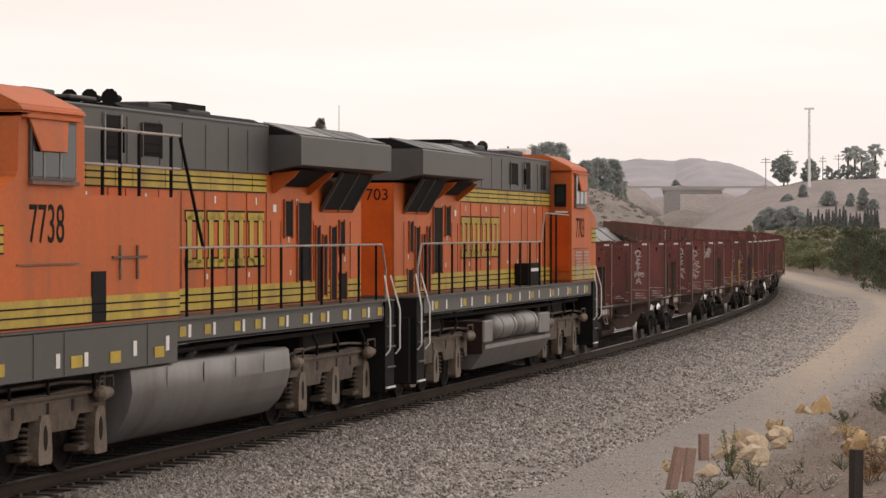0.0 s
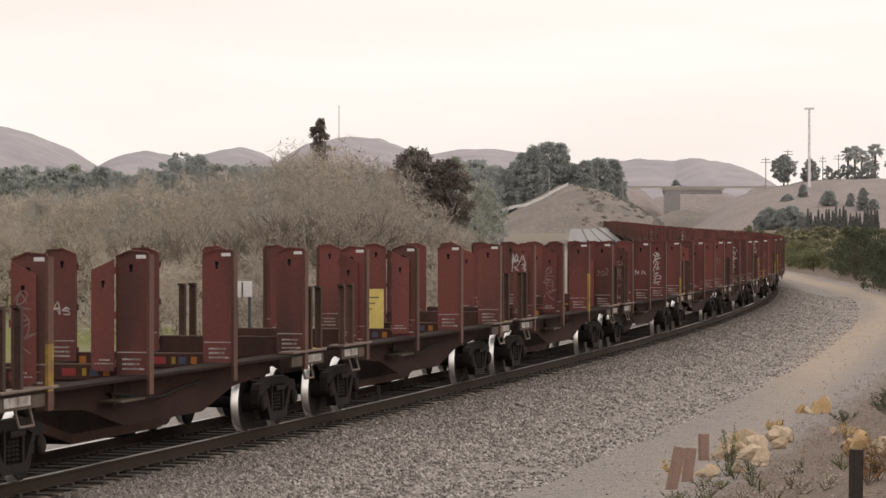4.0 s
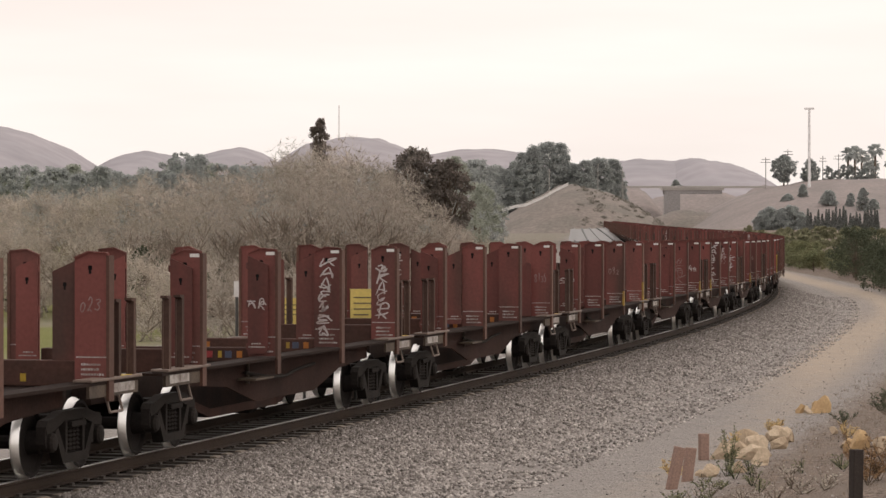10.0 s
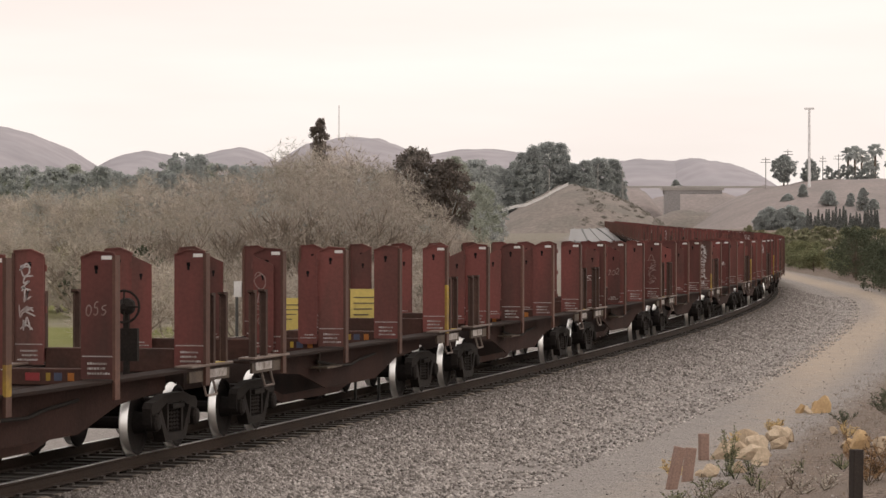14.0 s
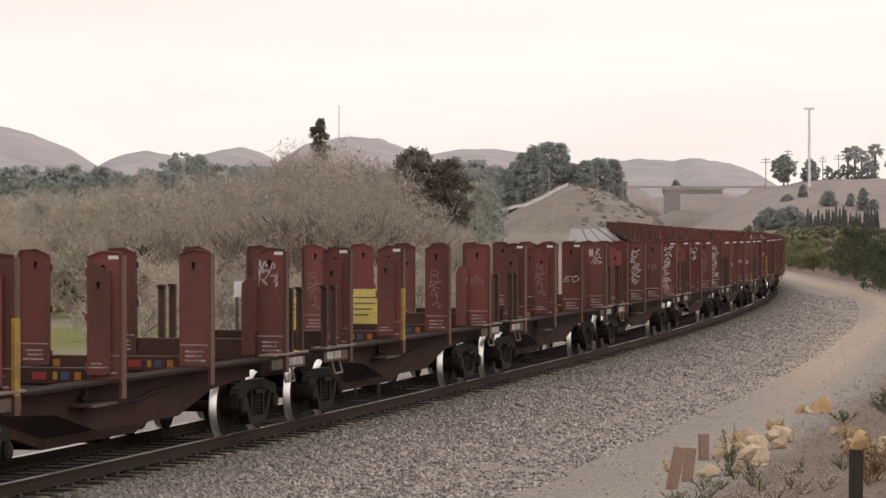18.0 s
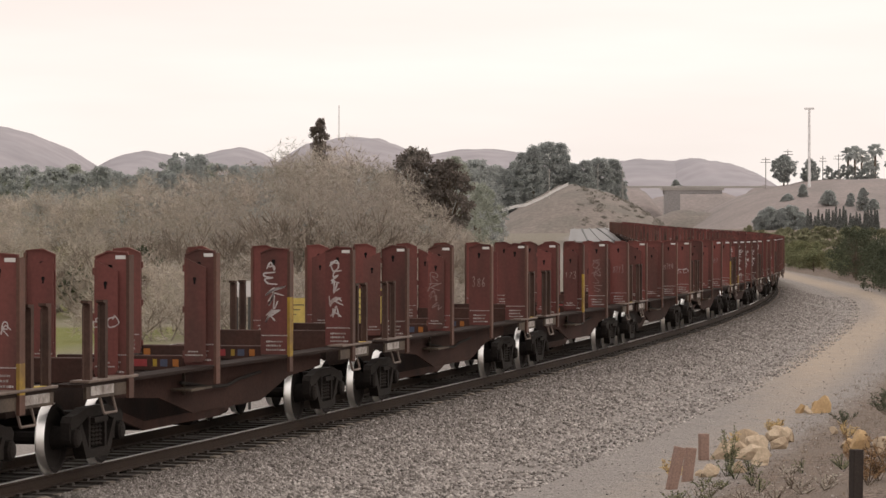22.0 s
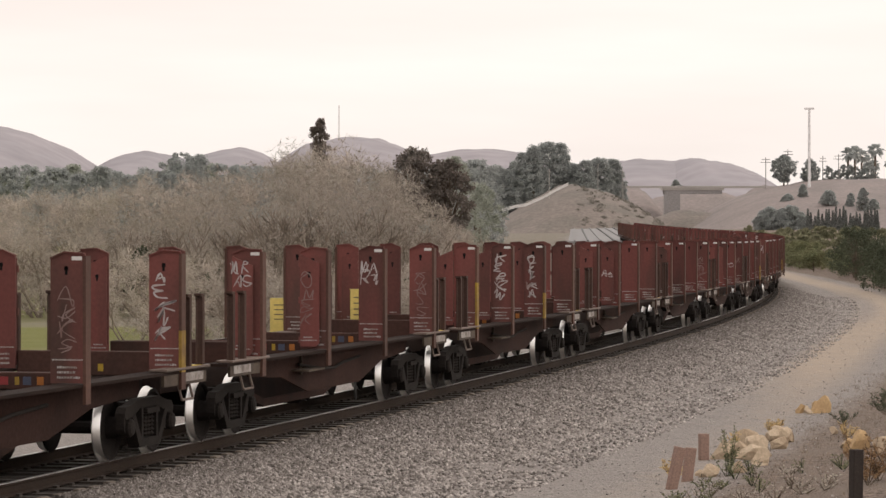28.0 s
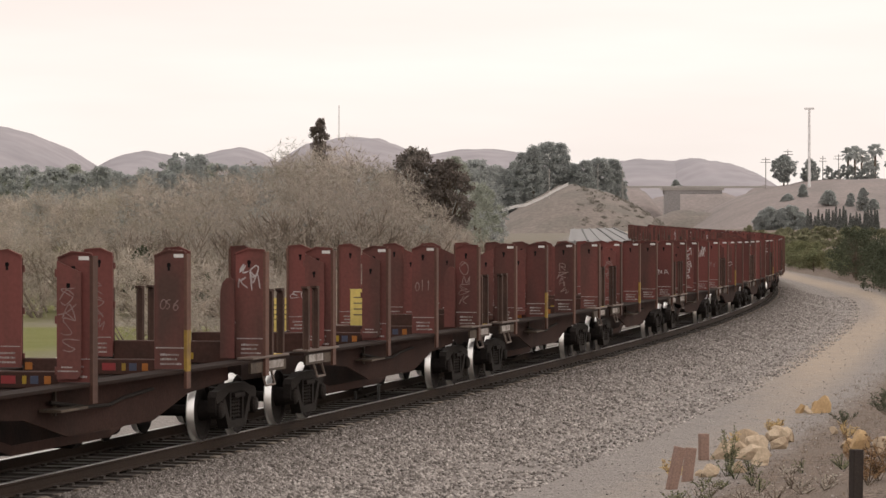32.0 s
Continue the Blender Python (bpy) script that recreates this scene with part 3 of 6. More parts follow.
def build_wagon(meshes):
    """An empty red skeleton wagon; x points along its travel."""
    car = thing("flat_wagon", "empty rust-red freight wagon with tall upright plates and bare stakes", "freight wagon", "wagons of the train")
    half = PITCH / 2

    def X(r):
        return half - r

    bm = bmesh.new()
    slab(bm, [(X(0.5), 1.10), (X(0.5), 0.74), (X(3.6), 0.72), (X(4.2), 0.58), (X(6.0), 0.25), (X(9.9), 0.25), (X(11.7), 0.58), (X(12.3), 0.72), (X(15.4), 0.74), (X(15.4), 1.10)], "y", -0.38, 0.38)
    part("centre_sill", bm, SILL, car, "deep blackened centre sill")
    for r0, z0, r1, z1 in ((9.85, 0.25, 11.75, 0.61), (6.05, 0.25, 4.15, 0.61), (6.0, 0.25, 9.9, 0.25)):
        bm = bmesh.new()
        slab(bm, [(X(r0), z0), (X(r1), z1), (X(r1), z1 + 0.13), (X(r0), z0 + 0.13)], "y", 0.383, 0.41)
        part("sill_strap", bm, BUNK, car, "brown strap along the sill's lower edge")
    for sd in (1, -1):
        y = sd * 1.10
        bm = bmesh.new()
        slab(bm, [(X(2.7), 1.15), (X(2.7), 0.90), (X(4.6), 0.80), (X(6.2), 0.50), (X(9.7), 0.50), (X(11.3), 0.80), (X(13.3), 0.90), (X(13.3), 1.15)], "y", *span(y, y - sd * 0.03))
        part("side_sill", bm, RUST_DARK, car, "grimy brown side sill")
        bm = boxes((X(15.5), X(0.4), *span(sd * 1.05, sd * 1.44), 1.15, 1.19))
        # Lip added on the far side only; its pale top paints the sky's glint.
        if sd < 0:
            box(bm, X(15.5), X(0.4), -1.445, -1.405, 1.191, 1.23)
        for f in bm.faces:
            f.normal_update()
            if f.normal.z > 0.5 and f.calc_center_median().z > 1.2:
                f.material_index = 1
        part("sill_flange", bm, [SILL, FLANGE_GLINT], car, "wide dark sill flange, the far one with a painted sky-glint lip")
    for r, z in ((8.9, 0.16), (10.5, 0.24)):
        part("brake_rigging", boxes((X(r) - 0.2, X(r) + 0.2, -0.5, 0.30, z, z + 0.3), bevel=0.05), GRIME, car)
    bm = bmesh.new()
    pipe(bm, [(X(5.4), 1.16, 0.98), (X(6.6), 1.22, 0.86), (X(7.5), 1.22, 0.84), (X(8.2), 1.18, 0.90), (X(9.6), 1.13, 0.95)], 0.025)
    part("air_pipe", bm, FRAME_STEEL, car)
    bm = boxes((X(6.1), X(5.1), 1.12, 1.42, 0.87, 0.90))
    box(bm, X(5.64), X(5.6), 1.12, 1.16, 0.80, 1.14)
    part("side_step", bm, TRUCK, car, "dusty step under the sill")
    bm = bmesh.new()
    lathe(bm, [(X(8.2), 0.05), (X(8.15), 0.14), (X(7.3), 0.14), (X(7.25), 0.05)], 12, "x", (0, 0.72, 0.78))
    part("air_reservoir", bm, GRIME, car, "black air cylinder")
    # a bunk across the wagon at every pair of plates
    for k, r in enumerate(STATION):
        x = X(r) - 0.05
        high = 1.33 if k in (1, 2) else 1.45
        bunk = part("bunk", boxes((x - 0.22, x, -0.985, 0.985, 1.11, high), bevel=0.012), BUNK, car, "brown cross bunk with small coloured decals")
        rows = ((0.88, 0.79, AMBER), (0.71, 0.60, BLUE), (0.55, 0.49, POST_YELLOW), (0.40, 0.20, RED_DECAL), (-0.84, -0.95, AMBER)) if k in (1, 2) else (((0.30, 0.22, POST_YELLOW),) if k == 3 else ())
        for a, b, mat in rows:
            part("decal", boxes((x + 0.001, x + 0.004, b, a, 1.17, 1.275)), mat, bunk, "small faded coloured decal")
        for sd in (1, -1):
            p = part("side_plate", meshes["plate"][sd], None, car, "tall rust-red steel plate across the wagon's edge")
            p.matrix_basis = pose(X(r), 0, 0)
            part("corner_post", meshes["post"][sd], None, p, "upright angle with a worn pale edge")
            w = part("hinged_wing", meshes["wing"][sd], None, p, "lower hinged plate with a sloping top")
            w.matrix_basis = pose(0.05 if k < 2 else -0.09, 0, 0)
            if sd > 0:
                part("stencil", meshes["stencil"], None, p, "rows of small white stencilled marks").matrix_basis = pose(0, 0, 1.20)
                part("reflector_tape", meshes["tape"], None, p, "white strip along the top edge").matrix_basis = pose(0.003, 1.345, 2.79)
    for sd in (1, -1):
        for e in (1, -1):
            for r in (0.75, 1.35):
                part("stake", meshes["stake"][sd], None, car, "bare brown end stake").matrix_basis = pose(e * (half - r), 0, 0)
            x0, x1 = span(e * (half - 0.55), e * (half - 2.55))
            y = sd * (OUTER + 0.03)
            part("end_step", boxes((x0, x1, *span(y, y - sd * 0.26), 1.197, 1.235), bevel=0.008), STEP_TOP, car, "worn pale end sill")
            if sd > 0:
                part("end_bracket", boxes((x0 + 0.04, x1 - 0.04, *span(y - sd * 0.05, y - sd * 0.09), 0.99, 1.196)), TRUCK, car, "dusty grey bracket plate")
            if sd > 0:
                for xx, w, mat in ((1.2, 0.45, SMUDGE),):
                    part("lettering_patch", boxes((e * (half - xx) - w, e * (half - xx) + w, *span(y - 0.046, y - 0.042), 1.03, 1.16)), mat if e > 0 else SMUDGE, car, "pale smudged paint patch")
                bm = bmesh.new()
                xs = e * (half - 1.5)
                pipe(bm, [(xs - 0.25, y - 0.1, 1.0), (xs - 0.25, y - 0.04, 0.78), (xs + 0.25, y - 0.04, 0.78), (xs + 0.25, y - 0.1, 1.0)], 0.018)
                part("stirrup", bm, STEP_TOP, car, "pale bent step iron")
    part("paint_patch", boxes((X(14.95), X(14.55), OUTER - 0.18, OUTER + 0.02, 1.237, 1.241)), YELLOW, car, "yellow patch on the end sill")
    for e in (1, -1):
        bm = bmesh.new()
        slab(bm, [(e * (half - 0.6), -0.10), (e * (half - 0.14), -0.10), (e * (half - 0.12), -0.16), (e * half, -0.12), (e * half, 0.12), (e * (half - 0.12), 0.16), (e * (half - 0.14), 0.10), (e * (half - 0.6), 0.10)], "z", 0.76, 1.0)
        part("coupler", bm, GRIME, car)
        cx = e * (half - 2.06)
        for ax in (0.90, -0.90):
            part("wheelset", meshes["wheelset"], None, car, "steel wheels with bright worn treads").matrix_basis = pose(cx + ax, 0, WHEEL_R)
        for sd in (1, -1):
            part("side_frame", meshes["frame"], None, car, "dusty cast side frame").matrix_basis = pose(cx, 0, 0, 0, 0, 0 if sd > 0 else 180)
        part("spring_nest", meshes["spring"], None, car).matrix_basis = pose(cx, 0, 0)
        part("bolster", boxes((cx - 0.2, cx + 0.2, -0.92, 0.92, 0.56, 0.76)), GRIME, car)
    return car


# strokes of hand-written digits and of letter-like shapes in a unit square
DIGITS = {
    "0": ((.5, 1), (.1, .75), (.1, .25), (.5, 0), (.9, .3), (.85, .75), (.45, 1)),
    "1": ((.35, .8), (.55, 1), (.5, 0)),
    "2": ((.1, .75), (.4, 1), (.8, .8), (.65, .45), (.1, .05), (.5, .1), (.95, 0)),
    "3": ((.1, .9), (.6, 1), (.8, .75), (.4, .55), (.85, .35), (.6, 0), (.1, .1)),
    "4": ((.7, 1), (.1, .45), (.9, .4), (.65, .75), (.65, 0)),
    "5": ((.85, 1), (.25, .95), (.2, .6), (.7, .55), (.85, .25), (.5, 0), (.1, .1)),
    "6": ((.75, 1), (.3, .7), (.1, .25), (.5, 0), (.85, .25), (.5, .5), (.15, .3)),
    "7": ((.1, .95), (.9, 1), (.5, .4), (.4, 0)),
    "8": ((.5, .55), (.15, .8), (.5, 1), (.85, .8), (.5, .55), (.1, .25), (.5, 0), (.9, .25), (.5, .55)),
    "9": ((.85, .75), (.45, .55), (.15, .8), (.5, 1), (.85, .8), (.75, .3), (.5, 0)),
}
SHAPES = (((.9, .9), (.4, 1), (.1, .75), (.6, .5), (.9, .25), (.5, 0), (.05, .1)), ((.5, 1), (.1, .6), (.3, 0), (.8, .1), (.9, .7), (.5, 1), (.2, .8)),
          ((.1, 0), (.2, 1), (.45, .3), (.7, 1), (.9, 0)), ((.15, 1), (.1, 0), (.15, .5), (.9, 1), (.3, .5), (.95, 0)), ((.1, .1), (.5, 1), (.9, 0), (.7, .4), (.2, .4)),
          ((.9, 1), (.1, .9), (.15, .5), (.7, .5), (.15, .45), (.1, 0), (.9, .1)), ((.1, 0), (.15, 1), (.8, .9), (.75, .55), (.2, .5), (.9, 0)), ((.05, .6), (.4, .9), (.3, .2), (.7, .8), (.6, .1), (1, .5)))


def scrawl_mesh(text, seed, rows, width, height, pen, mat):
    """Brush strokes on an upright plane (x to the right, z up): hand-written digits, or shapes that spell nothing."""
    rng = random.Random(seed)
    bm = bmesh.new()

    def stroke(pts):
        line = []
        for i in range(len(pts) - 1):
            p0, p1, p2, p3 = (Vector(pts[max(i - 1, 0)]), Vector(pts[i]), Vector(pts[i + 1]), Vector(pts[min(i + 2, len(pts) - 1)]))
            for j in range(4):
                t = j / 4
                line.append(0.5 * (2 * p1 + (p2 - p0) * t + (2 * p0 - 5 * p1 + 4 * p2 - p3) * t * t + (3 * p1 - p0 - 3 * p2 + p3) * t ** 3))
        line.append(Vector(pts[-1]))
        prev = None
        for i, p in enumerate(line):
            d = (line[min(i + 1, len(line) - 1)] - line[max(i - 1, 0)]).normalized()
            w = pen * (0.7 + 0.5 * rng.random()) * (0.55 if i in (0, len(line) - 1) else 1) / 2
            o = Vector((-d.y, d.x)) * w
            pair = [bm.verts.new((p.x + o.x, 0, p.y + o.y)), bm.verts.new((p.x - o.x, 0, p.y - o.y))]
            if prev:
                bm.faces.new((prev[0], prev[1], pair[1], pair[0]))
            prev = pair

    n = len(text) if text else max(1, round(width / height * rows * 0.8))
    for q in range(rows):
        lean = rng.uniform(-0.1, 0.3)
        rise = rng.uniform(-0.1, 0.12)
        ch, cw = height / rows, width / n
        for i in range(n):
            shape = DIGITS[text[i]] if text else rng.choice(SHAPES)
            sx, sz = cw * rng.uniform(0.6, 1.0), ch * rng.uniform(0.7, 1.25)
            x0 = -width / 2 + i * cw + rng.uniform(-0.06, 0.06) * cw
            z0 = height / 2 - (q + 1) * ch + rise * i * cw + rng.uniform(-0.05, 0.05) * ch
            j = 0.04 if text else 0.17
            stroke([(x0 + sx * (u + lean * v + rng.uniform(-j, j)), z0 + sz * (v + rng.uniform(-j, j))) for u, v in shape])
            if not text and rng.random() < 0.5:
                stroke([(x0, z0 + sz * rng.random()), (x0 + sx * 0.5, z0 + sz * rng.random()), (x0 + sx, z0 + sz * rng.random())])
    return mesh_of(bm, "scrawl", mat)


# what is painted where: wagon, station (E, A, B, C from the front), a chalked number or a kind of scrawl
PAINTED = """0:B:tall 0:B:sign 1:A:tall 1:B:tall 1:C:wide 2:B:faint 2:C:faint 3:E:faint 6:E:faint 6:A:sign 6:B:tall 7:C:032 8:A:tall 10:A:202 10:C:202 11:C:023 11:E:faint 12:A:sign 12:B:long 12:C:tall
13:C:8135 14:E:sign 14:B:092 15:B:faint 15:C:sign 16:A:long 16:B:wide 16:B:095 16:C:tall 17:B:055 18:E:faint 21:C:long 22:A:sign 23:C:wide 24:B:faint 24:C:8070 25:A:faint 25:B:sign 25:C:wide
26:A:tall 26:B:146 26:C:long 27:A:wide 27:B:faint 27:C:long 28:A:sign 28:B:sign 28:C:sign 29:E:sign 29:B:tall 29:C:tall 30:A:faint 30:B:386 31:A:173 31:B:faint 31:C:8173 32:B:8194 32:C:sign
33:B:081 34:E:tall 34:A:long 34:B:tall 34:C:tall 37:B:faint 37:C:tall 38:E:wide 38:A:faint 38:B:wide 38:C:faint 39:A:tall 39:B:tall 40:A:sign 41:C:faint 42:B:sign 42:C:068 43:A:faint 43:B:056 43:C:wide 44:B:011 44:C:faint"""
# wings that stand open, pointing to the middle of the wagon
OPEN = """2A 3A 6A 7C 8E 8A 9E 9A 10A 11C 12B 13A 13B 14A 14B 15E 16E 16A 18A 26A 30E 31C 32B 34A 39E 39A 39B 40C 41A 42B"""


def build_train():
    bm = bmesh.new()
    r0 = WHEEL_R
    prof = [(-0.07, 0.10), (-0.07, r0 - 0.09), (-0.065, r0 - 0.01), (-0.05, r0 + 0.027), (-0.03, r0 + 0.027), (-0.018, r0), (0.065, r0 - 0.004), (0.07, r0 - 0.05), (0.03, r0 - 0.08), (0.03, 0.16), (0.10, 0.15), (0.20, 0.14), (0.22, 0.09)]
    for sd in (1, -1):
        lathe(bm, [(sd * (GAUGE + p), r) for p, r in prof], 36, "y")
    tube(bm, (0, -0.8, 0), (0, 0.8, 0), 0.09, n=10)
    for f in bm.faces:
        r = [math.hypot(v.co.x, v.co.z) for v in f.verts]
        f.material_index = 1 if min(r) > r0 - 0.008 and len(r) == 4 else 0
    ws = mesh_of(bm, "wheelset", [GRIME, TREAD])
    for p in ws.polygons:
        p.use_smooth = p.material_index == 1
    both = (1, -1)
    meshes = {"wheelset": ws, "frame": sideframe_mesh(1.0), "spring": springs_mesh(1.02), "stencil": stencil_mesh(), "post": {s: post_mesh(s) for s in both}, "stake": {s: stake_mesh(s) for s in both}}
    painted = [post_mesh(1, 1.75), post_mesh(1, 2.1), post_mesh(1, 1.55)]
    meshes["plate"] = {s: plate_mesh(s) for s in both}
    meshes["wing"] = {s: wing_mesh(s, 1) for s in both}
    swung = {s: wing_mesh(s, -1) for s in both}
    meshes["tape"] = mesh_of(boxes((-0.002, 0.002, -0.07, 0.07, -0.025, 0.025)), "tape", WHITE)
    cars = [build_wagon(meshes)]
    for k in range(1, CARS):
        cars.append(copy_thing(cars[0], track_pose(FIRST + PITCH * (k + 0.5))))
    cars[0].matrix_basis = track_pose(FIRST + PITCH * 0.5)
    scrawls = {"tall": [scrawl_mesh("", 40 + i, 5, 0.27, 1.0, 0.026, CHALK) for i in range(8)], "long": [scrawl_mesh("", 60 + i, 7, 0.27, 1.35, 0.027, CHALK) for i in range(4)], "wide": [scrawl_mesh("", 70 + i, 2, 0.36, 0.38, 0.022, CHALK) for i in range(6)], "faint": [scrawl_mesh("", 80 + i, 4, 0.26, 0.8, 0.016, CHALK_THIN) for i in range(6)], "sign": [scrawl_mesh("", 90 + i, 1, 0.34, 0.14, 0.017, CHALK) for i in range(4)]}
    numbers = {}
    rng = random.Random(19)
    written = {}
    for w in PAINTED.split():
        a, b, c = w.split(":")
        written.setdefault((int(a), b), []).append(c)
    known = {a for a, b in written}
    swings = set(OPEN.split())
    guard = bmesh.new()
    slab(guard, [(0.78, 1.2), (1.0, 1.2), (1.0, 2.38), (0.95, 2.42), (0.88, 2.42), (0.81, 2.34), (0.78, 2.2)], "x", -0.02, 0.02)
    guard = mesh_of(guard, "brake_guard", RUST)
    handwheel = bmesh.new()
    for i in range(16):
        a, b = 6.28319 * i / 16, 6.28319 * (i + 1) / 16
        tube(handwheel, (0, 0.22 * math.cos(a), 0.22 * math.sin(a)), (0, 0.22 * math.cos(b), 0.22 * math.sin(b)), 0.018, n=5)
        if i % 4 == 0:
            tube(handwheel, (0, 0, 0), (0, 0.22 * math.cos(a), 0.22 * math.sin(a)), 0.014, n=5)
    tube(handwheel, (-0.1, 0, -0.95), (-0.1, 0, 0.05), 0.05, n=8)
    lathe(handwheel, [(-0.18, 0.04), (-0.16, 0.12), (-0.06, 0.12), (0.03, 0.04)], 10, "x")
    box(handwheel, -0.14, -0.06, -0.17, 0.17, -0.75, -0.3)
    handwheel = mesh_of(handwheel, "brake_wheel", FRAME_STEEL)
    for k, car in enumerate(cars):
        if k >= 48:
            for c in list(car.children):
                if c.name.split(".")[0] in ("stirrup", "lettering_patch", "paint_patch", "air_pipe", "side_step", "brake_rigging", "spring_nest", "air_reservoir", "coupler", "bolster"):
                    bpy.data.objects.remove(c)
            for c in [d for p in car.children for d in p.children]:
                if c.name.split(".")[0] in ("decal", "stencil") or (c.name.startswith("hinged_wing") and c.matrix_basis.translation.x < 0):
                    bpy.data.objects.remove(c)
        if k in (5, 10, 13, 15, 20, 23, 24, 25, 31, 34, 36, 43, 44, 46):
            part("brake_guard", guard, None, car, "rounded brown brake guard").matrix_basis = pose(PITCH / 2 - 13.95, 0, 0)
        if k in (5, 10, 13, 17, 20, 31, 36, 46):
            part("brake_wheel", handwheel, None, car, "dark hand brake wheel on a post").matrix_basis = pose(PITCH / 2 - 12.1, 0.9, 2.1)
        plates = {1: [], -1: []}
        for c in car.children:
            if c.name.startswith("side_plate"):
                plates[1 if c.children[0].data.vertices[0].co.y > 0 else -1].append(c)
        for sd in both:
            plates[sd].sort(key=lambda c: -c.matrix_basis.translation.x)
            for letter, p in zip("EABC", plates[sd]):
                for c in list(p.children):
                    if c.name.startswith("corner_post") and sd > 0 and rng.random() < 0.2:
                        c.data = rng.choice(painted)
                    if c.name.startswith("reflector_tape") and rng.random() < 0.35:
                        bpy.data.objects.remove(c)
                    elif c.name.startswith("hinged_wing"):
                        named = str(k) + letter + ("" if sd > 0 else "far")
                        if named in swings or (k not in known and rng.random() < 0.2) or (sd < 0 and rng.random() < 0.2):
                            c.data = swung[sd]
                marks = list(written.get((k, letter), ())) if sd > 0 else []
                if sd > 0 and k not in known and rng.random() < 0.45:
                    marks.append(rng.choice(("tall", "faint", "wide", "sign", "faint", "202", "056")))
                if sd < 0 and rng.random() < 0.22:
                    marks.append(rng.choice(("tall", "faint", "sign", "faint")))
                for what in marks:
                    folded = letter in "EA" and sd > 0 and (str(k) + letter) not in swings
                    if what in scrawls:
                        me, name, label = rng.choice(scrawls[what]), "graffiti", "white spray-painted scrawl"
                    else:
                        if what not in numbers:
                            numbers[what] = scrawl_mesh(what, len(numbers), 1, 0.30, 0.17, 0.016, CHALK_THIN)
                        me, name, label = numbers[what], "chalk_number", "number chalked on the plate"
                    g = part(name, me, None, p, label)
                    tagged(g, kind="stuff")
                    z = {"tall": 2.15, "long": 2.05, "wide": 2.45, "faint": 2.0, "sign": 1.98}.get(what, 2.12)
                    g.matrix_basis = pose(0.066 if folded else 0.006, sd * (1.155 if folded else 1.21), z + rng.uniform(-0.06, 0.06), 0, 0, 90)
    return cars


# ---------- the locomotives ----------
def lettering(text, size, mat, parent, name, label, m):
    cu = bpy.data.curves.new(name, "FONT")
    cu.body, cu.size, cu.extrude, cu.align_x, cu.align_y = text, size, 0.002, "CENTER", "CENTER"
    tmp = bpy.data.objects.new(name, cu)
    scene.collection.objects.link(tmp)
    me = bpy.data.meshes.new_from_object(tmp.evaluated_get(bpy.context.evaluated_depsgraph_get()))
    bpy.data.objects.remove(tmp)
    me.materials.clear()
    me.materials.append(mat)
    ob = part(name, me, None, parent, label)
    ob.matrix_basis = m
    return ob


